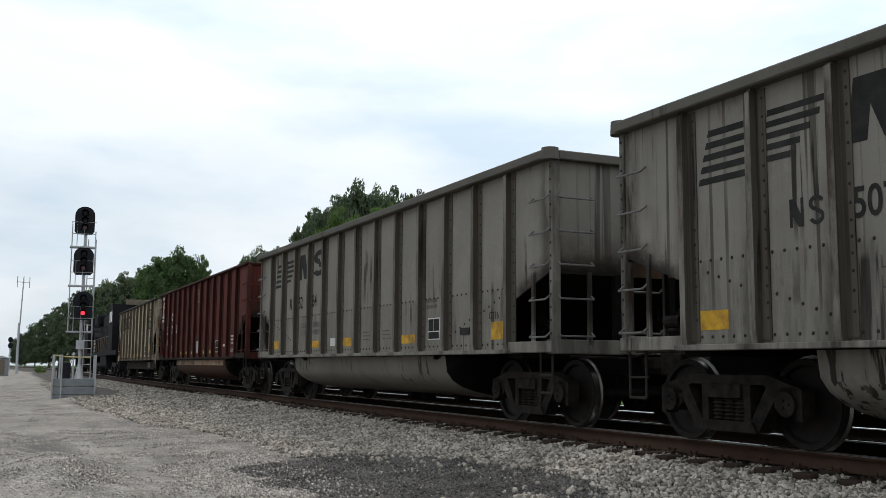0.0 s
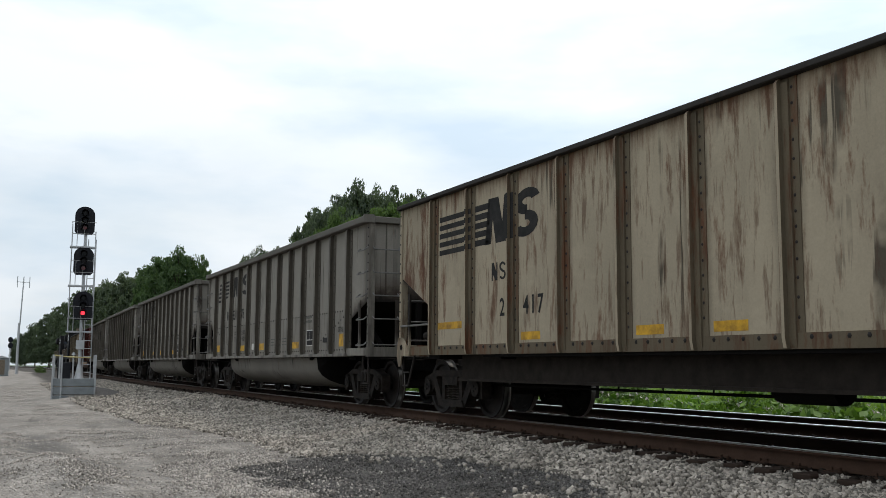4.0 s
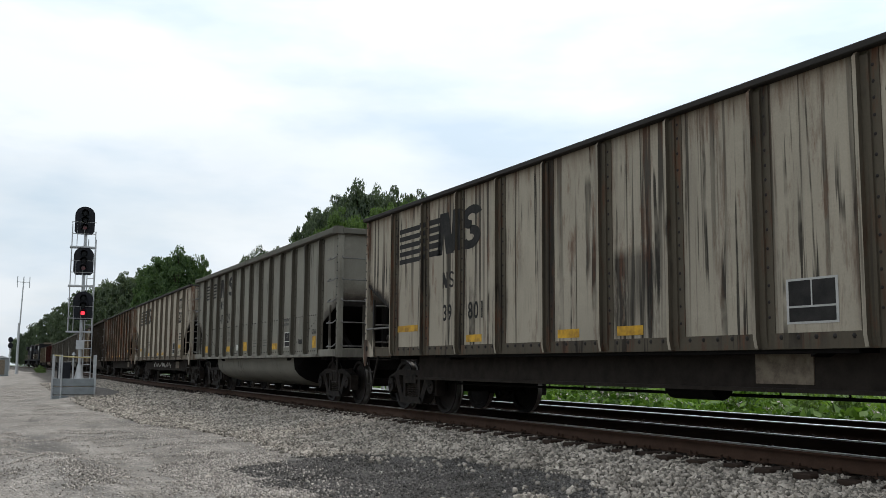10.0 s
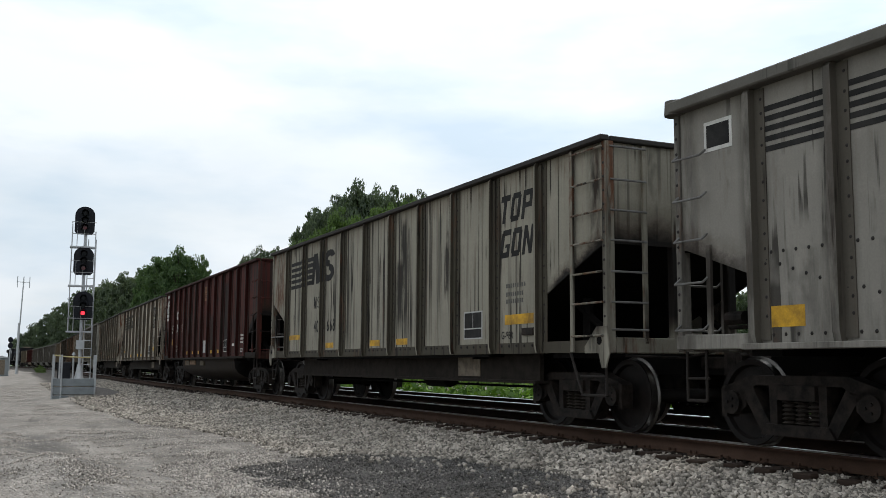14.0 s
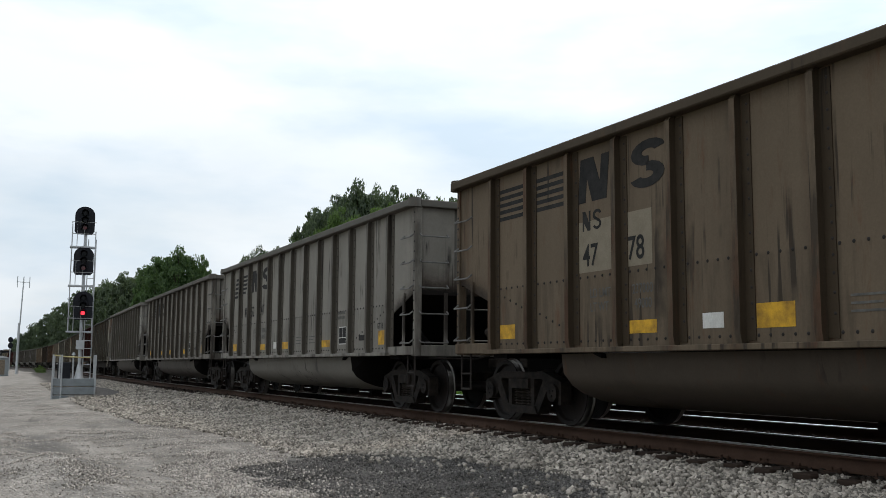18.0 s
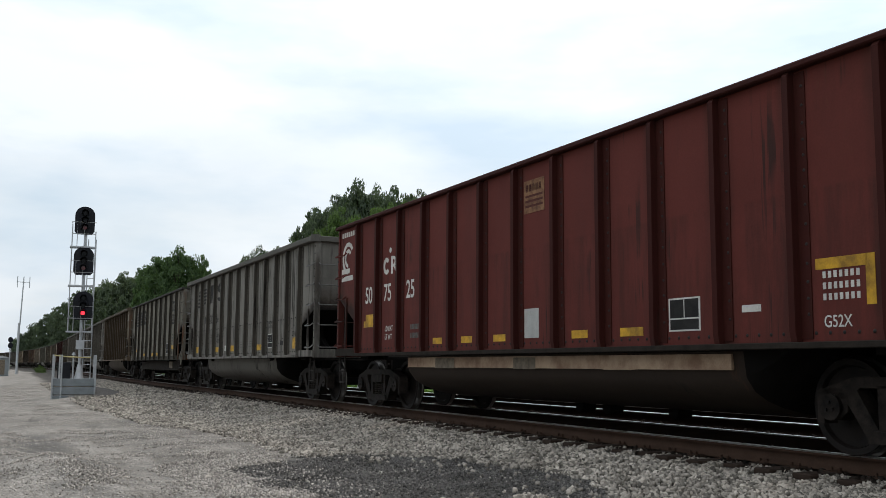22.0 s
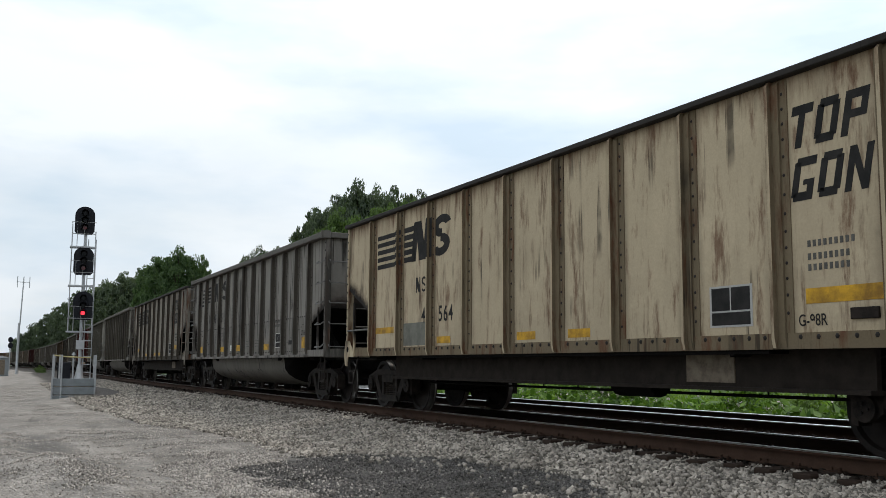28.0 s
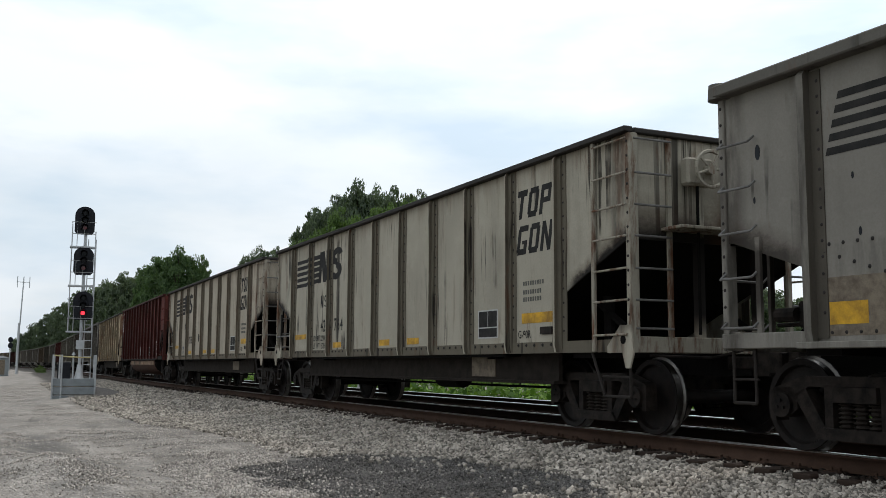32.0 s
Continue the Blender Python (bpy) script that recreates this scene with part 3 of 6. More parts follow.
def gondola(style):
    """One car in its own space: x along the track, the front end at -x, rails at z = 0. style: tub, flat or red."""
    flat, red = style == "flat", style == "red"
    car = thing("gondola", "coal gondola", "freight car")
    half, top, rim_h = KIND[style][0], KIND[style][4], KIND[style][5]
    posts = post_places(style)
    a, b = posts[0], posts[-1]
    zc, zd = (2.33, 1.72) if flat else (2.15, 1.55) if red else (2.06, 1.70)
    bend = 0.0 if flat else 0.05 if red else 0.10
    rim_w = 0.11 if (flat or red) else 0.16
    outline = [(-half, zc), (-half + bend + 0.02, zc), (a, zd), (a, SILL), (b, SILL), (b, zd), (half - bend - 0.02, zc), (half, zc), (half, top - rim_h), (-half, top - rim_h)]
    for k in (-1, 1):
        bm = bmesh.new()
        prism(bm, outline, k * SHEET, k * (SHEET - 0.02))
        part("side_sheet", bm, M_BODY, car)
        # top chord
        bm = bmesh.new()
        box(bm, -half - 0.02, half + 0.02, k * (SHEET - 0.03), k * (SHEET - 0.03 + rim_w + 0.02), top - rim_h, top, 0.015 if not flat else 0.01)
        part("top_chord", bm, M_CHORD, car)
        # side sill
        bm = bmesh.new()
        if flat:
            box(bm, -half, half, k * (SHEET - 0.02), k * (SHEET + 0.012), 0.99, 1.14)
        else:
            box(bm, a - 0.1, b + 0.1, k * (SHEET - 0.1), k * (POST + 0.045), SILL - 0.04, SILL + 0.02, 0.006)
            box(bm, -half, a, k * (SHEET - 0.05), k * (SHEET + 0.06), 1.0, 1.15, 0.008)
            box(bm, b, half, k * (SHEET - 0.05), k * (SHEET + 0.06), 1.0, 1.15, 0.008)
        part("side_sill", bm, M_POST if flat else M_BEAM if red else M_BODY, car)
        if flat:
            bm = bmesh.new()
            prism_x(bm, [(k * 1.18, 0.62), (k * 1.10, 0.62), (k * 1.10, 0.58), (k * 1.32, 0.58), (k * 1.32, 0.62), (k * 1.24, 0.62), (k * 1.24, 1.0), (k * 1.18, 1.0)], a + 0.5, b - 0.5)
            part("side_beam", bm, M_BEAM, car)
        # side posts
        w = 0.15 if flat else 0.075 if red else 0.085
        y0, y1 = SHEET - 0.01, POST if not flat else POST - 0.01
        bm = bmesh.new()
        zt, zb = top - rim_h, SILL + (0.02 if not flat else -0.03)
        ft = 0.5 * w
        hat = [(k * y0, zb), (k * (y1 - 0.02), zb), (k * y1, zb + 0.10), (k * y1, zt - 0.04), (k * (y1 - 0.03), zt), (k * y0, zt)]
        if flat:
            prism_x(bm, hat, -ft, -0.45 * ft)
            prism_x(bm, [(y * (1 - 0.03 * (abs(y) > SHEET)), z) for y, z in hat], -0.45 * ft, 0.75 * ft)
        else:
            prism_x(bm, hat, -ft, ft)
        if not flat:
            box(bm, -w * 1.05, -w * 0.4, k * (SHEET - 0.004), k * (SHEET + 0.012), zb + 0.03, zt - 0.02)
            box(bm, w * 0.4, 0.172, k * (SHEET - 0.004), k * (SHEET + 0.012), zb + 0.03, zt - 0.02)
        else:
            box(bm, -w * 1.0, w * 1.0, k * (SHEET - 0.004), k * (SHEET + 0.01), zb + 0.03, zt)
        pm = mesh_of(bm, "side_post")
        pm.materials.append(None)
        # rear-facing sides and right flanges take M_POST: their shade is painted on
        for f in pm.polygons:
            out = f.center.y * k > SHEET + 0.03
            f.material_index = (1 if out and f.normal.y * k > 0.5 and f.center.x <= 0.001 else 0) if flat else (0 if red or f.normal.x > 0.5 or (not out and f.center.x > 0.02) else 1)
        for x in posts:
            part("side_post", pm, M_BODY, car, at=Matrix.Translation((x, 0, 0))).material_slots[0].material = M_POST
        # corner posts
        bm = bmesh.new()
        box(bm, -0.042, 0.042, k * (SHEET - 0.10), k * (SHEET + 0.03), 0.98, top - rim_h, 0.008)
        pm = mesh_of(bm, "corner_post")
        for e in (-1, 1):
            if not flat and not red:
                bm = bmesh.new()
                rod(bm, (e * (half - 0.03), k * (SHEET + 0.03), top - rim_h - 0.01), (e * (half - 0.03), k * (SHEET + 0.03), top + 0.025), 0.125, 12, 0.115)
                part("corner_cap", bm, M_CHORD, car)
            part("corner_post", pm, M_CORNER if flat else M_BODY, car, at=Matrix.Translation((e * (half - 0.03), 0, 0)))
        # rivets
        spots = []
        for x0, x1 in zip(posts, posts[1:]):
            n = 5
            for i in range(n):
                f = (i + 0.5) / n
                xx = x0 + 0.12 + f * (x1 - x0 - 0.24)
                spots.append((xx, 1.13 if not flat else 1.10))
                if not flat and not red:
                    spots.append((xx, 1.92))
        if not flat and not red:
            for xs, d in ((posts[0], 1), (posts[-1], -1)):
                for i in range(12):
                    spots.append((xs + d * (0.15 + i * 0.16), 1.85 - i * 0.055 + (0.05 if i > 6 else 0)))
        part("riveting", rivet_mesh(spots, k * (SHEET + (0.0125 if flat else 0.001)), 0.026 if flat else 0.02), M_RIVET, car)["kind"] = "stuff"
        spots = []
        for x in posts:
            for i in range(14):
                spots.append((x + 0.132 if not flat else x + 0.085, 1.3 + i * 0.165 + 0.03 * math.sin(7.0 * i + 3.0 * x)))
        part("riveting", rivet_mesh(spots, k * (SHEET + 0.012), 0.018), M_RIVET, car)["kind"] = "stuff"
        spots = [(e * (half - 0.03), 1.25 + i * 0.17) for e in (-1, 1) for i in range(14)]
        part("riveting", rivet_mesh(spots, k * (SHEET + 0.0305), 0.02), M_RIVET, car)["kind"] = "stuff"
        # ladders and grab irons
        for e in (-1, 1):
            xo, xi = e * (half - 0.03), e * (half - (0.72 if flat else 0.50))
            full = flat and e > 0
            zs = [1.19, 1.59, 1.96, 2.34, 2.71, 3.09, 3.50] if full else [1.50] if flat else [1.26, 1.75, 2.2, 2.64, 3.09]
            if flat and not full:
                xi = e * (half - 0.42)
            yy = SHEET + (0.045 if full else 0.02)
            bm = bmesh.new()
            box(bm, xi - 0.03, xi + 0.03, k * (yy - 0.02), k * (yy + 0.015), 1.0, 3.56 if full else (zd + 0.32 if flat else zc + 0.02))
            part("ladder_stile", bm, M_CORNER if full else M_BODY, car)
            for z in zs:
                bm = bmesh.new()
                if flat and not full:
                    rod(bm, (e * (half - 1.24), k * yy, z), (xo, k * yy, z), 0.018)
                elif full:
                    rod(bm, (xi, k * (yy + 0.01), z), (xo, k * (yy + 0.01), z), 0.014)
                else:
                    grab(bm, (xi + e * 0.02, k * yy, z), (xo - e * 0.02, k * (yy + 0.01), z), (0, k * 0.075, -0.06))
                part("grab_iron", bm, M_CORNER if full else M_GRAB, car)
            # stirrup step
            bm = bmesh.new()
            path_rod(bm, [(xo - e * 0.05, k * 1.49, 1.0), (xo - e * 0.05, k * 1.49, 0.47), (xi + e * 0.12, k * 1.49, 0.47), (xi + e * (-0.15 if flat else 0.12), k * 1.49, 1.0)], 0.018, 6)
            rod(bm, (xo - e * 0.05, k * 1.49, 0.70), (xi + e * 0.08, k * 1.49, 0.70), 0.014, 6)
            part("stirrup_step", bm, M_STEP, car)
            if flat:
                bm = bmesh.new()
                prism(bm, [(xo - e * 0.42, 0.98), (xo - e * 0.42, 1.06), (xo - e * 0.16, 1.30), (xo + e * 0.05, 1.30), (xo + e * 0.10, 0.98), (xo + e * 0.02, 0.80), (xo - e * 0.06, 0.80), (xo - e * 0.12, 0.98)], k * 1.535, k * 1.555)
                gus = part("corner_gusset", bm, M_BODY, car)
                bm = bmesh.new()
                rod(bm, (xo - e * 0.10, k * 1.554, 1.13), (xo - e * 0.10, k * 1.558, 1.13), 0.052, 12)
                part("jacking_hole", bm, M_UNDER, gus, "round dark hole")
    # ends
    for e in (-1, 1):
        bm = bmesh.new()
        xe = e * (half - 0.06)
        box(bm, xe, xe - e * 0.02, -SHEET + 0.02, SHEET - 0.02, zc - 0.02, top - rim_h)
        part("end_sheet", bm, M_END, car)
        bm = bmesh.new()
        box(bm, e * (half - 0.09), e * (half + rim_w - 0.11), -SHEET + 0.06, SHEET - 0.06, top - rim_h, top - 0.002, 0.012)
        part("end_chord", bm, M_CHORD, car)
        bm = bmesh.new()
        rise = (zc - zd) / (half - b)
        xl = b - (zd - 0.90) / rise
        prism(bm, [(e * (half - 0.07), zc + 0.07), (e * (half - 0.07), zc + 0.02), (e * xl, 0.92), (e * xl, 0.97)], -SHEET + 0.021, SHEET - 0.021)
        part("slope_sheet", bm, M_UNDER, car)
        bm = bmesh.new()
        box(bm, e * (half - 0.02), e * (half - 0.20), -SHEET, SHEET, 0.98, 1.17, 0.01)
        part("end_sill", bm, M_CORNER if flat else M_BODY, car)
        for k in (-1, 1):
            bm = bmesh.new()
            yi = k * (SHEET - 0.58)
            box(bm, e * (half - 0.02), e * (half - 0.06), yi - 0.03, yi + 0.03, 1.1, 3.55 if flat else zc + 0.02)
            part("ladder_stile", bm, M_CORNER if flat else M_BODY, car)
            for z in ([1.26, 1.59, 1.96, 2.34, 2.71, 3.09, 3.50] if flat else [1.26, 1.75, 2.2, 2.64, 3.09]):
                bm = bmesh.new()
                if flat:
                    rod(bm, (e * (half + 0.01), k * (SHEET - 0.04), z), (e * (half + 0.01), yi, z), 0.014)
                else:
                    grab(bm, (e * half, k * (SHEET - 0.06), z), (e * half, yi, z), (e * 0.075, 0, -0.05))
                part("grab_iron", bm, M_GRAB, car)
        for yv in (-0.45, 0.45):
            bm = bmesh.new()
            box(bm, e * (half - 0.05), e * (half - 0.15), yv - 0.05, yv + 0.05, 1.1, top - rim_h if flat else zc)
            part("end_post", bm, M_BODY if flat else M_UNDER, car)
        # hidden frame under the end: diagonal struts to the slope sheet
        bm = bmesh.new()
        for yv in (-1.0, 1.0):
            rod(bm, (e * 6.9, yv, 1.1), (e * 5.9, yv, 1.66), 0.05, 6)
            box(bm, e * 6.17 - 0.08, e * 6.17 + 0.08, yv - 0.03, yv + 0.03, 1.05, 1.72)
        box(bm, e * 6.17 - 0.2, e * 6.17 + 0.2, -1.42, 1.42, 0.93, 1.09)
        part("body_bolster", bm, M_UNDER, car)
        part("coupler", COUPLER, M_CAST, car, at=Matrix.Translation((e * (half - 0.08), 0, 0)) @ Matrix.Rotation(0 if e > 0 else math.pi, 4, "Z"))
        # brake pipe under the end
        add_truck(car, half - 1.40 if e > 0 else 1.22 - half)
    # brake valve and its pipes behind the front opening
    bm = bmesh.new()
    box(bm, -half + 0.62, -half + 0.92, -1.18, -0.86, 1.20, 1.46, 0.03)
    rod(bm, (-half + 0.66, -1.20, 1.33), (-half + 0.40, -1.20, 1.33), 0.07, 10)
    rod(bm, (-half + 0.77, -1.02, 1.46), (-half + 0.77, -1.02, 1.60), 0.08, 10)
    rod(bm, (-half + 0.30, -1.10, 1.24), (-half + 1.10, -1.10, 1.24), 0.022, 6)
    path_rod(bm, [(-half + 0.92, -1.0, 1.30), (-half + 1.06, -1.0, 1.34), (-half + 1.10, -0.9, 1.12)], 0.02, 6)
    part("brake_valve", bm, M_CAST, car, "sooty brake valve with pipes")
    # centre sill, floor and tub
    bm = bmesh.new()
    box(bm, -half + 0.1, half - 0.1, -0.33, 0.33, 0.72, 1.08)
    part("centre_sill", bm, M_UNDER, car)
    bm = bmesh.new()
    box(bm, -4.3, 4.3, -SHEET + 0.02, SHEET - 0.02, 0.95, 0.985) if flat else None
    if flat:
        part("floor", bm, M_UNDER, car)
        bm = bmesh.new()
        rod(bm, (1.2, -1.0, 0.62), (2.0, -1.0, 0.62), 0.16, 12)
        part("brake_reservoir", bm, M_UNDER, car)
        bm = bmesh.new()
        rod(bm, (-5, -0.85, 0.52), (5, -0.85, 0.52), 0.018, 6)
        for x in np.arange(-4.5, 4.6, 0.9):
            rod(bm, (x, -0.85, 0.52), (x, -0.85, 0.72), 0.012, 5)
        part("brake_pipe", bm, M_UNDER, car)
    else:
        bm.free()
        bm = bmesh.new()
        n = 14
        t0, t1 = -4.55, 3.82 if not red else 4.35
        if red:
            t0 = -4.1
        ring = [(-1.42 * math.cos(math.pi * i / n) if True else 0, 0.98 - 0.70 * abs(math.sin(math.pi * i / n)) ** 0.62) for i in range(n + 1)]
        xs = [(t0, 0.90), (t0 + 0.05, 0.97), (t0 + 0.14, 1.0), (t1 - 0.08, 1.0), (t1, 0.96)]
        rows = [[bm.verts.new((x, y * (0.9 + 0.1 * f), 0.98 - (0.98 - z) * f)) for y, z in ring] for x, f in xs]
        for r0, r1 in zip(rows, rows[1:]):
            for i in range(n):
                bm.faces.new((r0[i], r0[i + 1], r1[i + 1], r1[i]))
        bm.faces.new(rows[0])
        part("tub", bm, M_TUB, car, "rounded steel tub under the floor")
        # the tub's rear end leans up under the floor; its shade is painted as black
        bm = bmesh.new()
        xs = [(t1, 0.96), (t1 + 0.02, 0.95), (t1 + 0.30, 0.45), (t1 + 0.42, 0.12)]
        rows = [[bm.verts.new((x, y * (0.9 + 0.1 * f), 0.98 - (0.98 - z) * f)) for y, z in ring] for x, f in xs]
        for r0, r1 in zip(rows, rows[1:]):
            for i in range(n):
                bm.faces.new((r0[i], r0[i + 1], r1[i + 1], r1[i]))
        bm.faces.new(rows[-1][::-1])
        part("tub_end", bm, M_UNDER, car, "sloping end of the tub, painted black as in shade")
        for x in (-0.6, 0.1, 1.6):
            bm = bmesh.new()
            rod(bm, (x, -0.12, 0.24), (x, 0.12, 0.24), 0.10, 10)
            part("drain_fitting", bm, M_UNDER, car)
    if not flat:
        bm = bmesh.new()
        box(bm, half - 0.02, half + 0.02, -0.30, 0.1, 2.3, 2.32)
        part("end_tie_rod", bm, M_UNDER, car)
    return car


def brake_gear(car, half, rusty):
    """Hand brake on the rear end: housing, spoked wheel, chain rod and step."""
    y, z = -0.48, 3.18
    bm = bmesh.new()
    box(bm, half - 0.02, half + 0.14, y - 0.30, y + 0.10, z - 0.20, z + 0.14, 0.03)
    part("brake_gear_box", bm, rusty, car, "rusty hand brake gear housing")
    bm = bmesh.new()
    rim = [(half + 0.2, y + 0.22 * math.cos(2 * math.pi * i / 18), z + 0.22 * math.sin(2 * math.pi * i / 18)) for i in range(19)]
    path_rod(bm, rim, 0.024, 6)
    for i in range(5):
        rod(bm, (half + 0.2, y, z), rim[int(3.6 * i)], 0.018, 6)
    rod(bm, (half + 0.1, y, z), (half + 0.23, y, z), 0.07, 10)
    part("brake_wheel", bm, rusty, car, "rusty spoked brake wheel")
    bm = bmesh.new()
    rod(bm, (half + 0.06, y - 0.1, z - 0.2), (half + 0.06, y - 0.1, 1.2), 0.02, 6)
    part("brake_rod", bm, M_UNDER, car)
    bm = bmesh.new()
    box(bm, half - 0.05, half + 0.34, -1.05, 0.25, 2.42, 2.46, 0.008)
    part("brake_step", bm, rusty, car)


M_BEAM = surface("dark_beam_steel", (0.030, 0.0245, 0.0205), 0.9, 0.0, (0.009, 0.0075, 0.0065), spec=0.06)
M_GRAB = surface("worn_grab_iron", (0.155, 0.148, 0.14), 0.6, 0.0, (0.05, 0.042, 0.036))
M_STEP = surface("rusty_step_iron", (0.026, 0.021, 0.018), 0.7, 0.0, (0.012, 0.01, 0.009))
M_TUB = surface("tub_blank", (0.2, 0.2, 0.2))


def plate(name, outline, material, car, label="", lift=0.004):
    bm = bmesh.new()
    prism(bm, outline, -(SHEET + lift), -(SHEET - 0.002))
    return part(name, bm, material, car, label)


def rect(x0, x1, z0, z1, lean=0.0):
    d = lean * (z1 - z0)
    return [(x0, z0), (x1, z0), (x1 + d, z1), (x0 + d, z1)]


def stencil(words, x, z, size, material, car, name="stencil_number", squeeze=0.85, space=1.0):
    cu = bpy.data.curves.new("stencil", "FONT")
    cu.body, cu.size, cu.offset, cu.space_character = words, size * 1.38, 0.006 if size > 0.2 else 0.0015, space
    tmp = new("stencil_shape", cu)
    me = bpy.data.meshes.new_from_object(tmp)
    bpy.data.objects.remove(tmp)
    me.materials.clear()
    me.materials.append(None)
    return part(name, me, material, car, at=Matrix.Translation((x, -(SHEET + 0.005), z)) @ Matrix.Rotation(math.pi / 2, 4, "X") @ Matrix.Diagonal((squeeze, 1, 1, 1)))


def block_pair(car, x, z, w, h, lean, material, second=None, stroke=0.27):
    """The owner's mark: two slanted bold shapes, drawn plainly: one of bars, one of two open rings."""
    bm = bmesh.new()
    y0, y1 = -(SHEET + 0.004), -(SHEET - 0.002)

    def sheared(pts, x0):
        return [(x0 + px * w + lean * pz * h, z + pz * h) for px, pz in pts]
    for pts in ([(0, 0), (stroke, 0), (stroke, 1), (0, 1)], [(1 - stroke, 0), (1.0, 0), (1.0, 1), (1 - stroke, 1)], [(stroke, 1.78 * stroke + 0.07), (0.95 - stroke * 1.65, 0.0), (1 - stroke, 0.0), (1 - stroke, 0.42), (0.05 + stroke * 1.5, 1.0), (stroke, 1.0)]):
        prism(bm, sheared(pts, x), y0, y1)
    part("owner_mark", bm, material, car)
    bm = bmesh.new()
    x2 = x + w * 1.1 if second is None else second
    n = 11
    for cz, a0, a1 in ((0.73, 18, 275), (0.27, 95, -160)):
        for i in range(n):
            t0, t1 = (math.radians(a0 + (a1 - a0) * q / n) for q in (i, i + 1))
            ring = [(0.5 + rx * math.cos(t), cz + rz * math.sin(t)) for rx, rz, t in ((0.52 - 1.2 * stroke, 0.27 - 0.72 * stroke, t0), (0.52, 0.27, t0), (0.52, 0.27, t1), (0.52 - 1.2 * stroke, 0.27 - 0.72 * stroke, t1))]
            prism(bm, sheared(ring, x2), y0 - 0.001, y1)
    part("owner_mark", bm, material, car)


def weights(car, p, top, low, material, size=0.115, z=1.66, step=0.17, back=0.62, ahead=0.24):
    """Load limit and light weight, split by the post p."""
    for i, (word, number) in enumerate((("LD LMT", top), ("LT WT", low))):
        stencil(word, p - back, z - step * i, size, material, car, "stencil_weight", 0.82)
        stencil(number, p + ahead + 0.04 * i, z - step * i, size, material, car, "stencil_weight", 0.82)


def stripes(car, x0, x1, z0, z1, count, lean, material, cut=0.0, fill=0.55):
    step = (z1 - z0) / count
    for i in range(count):
        z = z0 + i * step
        xx = x1 - cut * (count - 1 - i) / max(1, count - 1)
        plate("stripe", rect(x0 + lean * i * step, xx + lean * i * step, z, z + step * fill, lean), material, car)


def marks_bars(car, x, z, n, w, h, material, gap=1.35):
    bm = bmesh.new()
    for i in range(n):
        prism(bm, rect(x + i * w * gap, x + i * w * gap + w, z, z + h), -(SHEET + 0.004), -(SHEET - 0.002))
    part("stencil_line", bm, material, car)["kind"] = "stuff"


def placard(car, x, z, w, h, dark, pale):
    p = plate("placard", rect(x, x + w, z, z + h), pale, car, "framed test date placard")
    for r in ((0.05, 0.485, 0.40, 0.95), (0.515, 0.95, 0.40, 0.95), (0.05, 0.95, 0.05, 0.355)):
        plate("placard_field", rect(x + r[0] * w, x + r[1] * w, z + r[2] * h, z + r[3] * h), dark, p, lift=0.006)


def yellow(car, x, z, w, h):
    plate("reflector", rect(x, x + w, z, z + h), M_YELLOW, car, "faded yellow reflector")


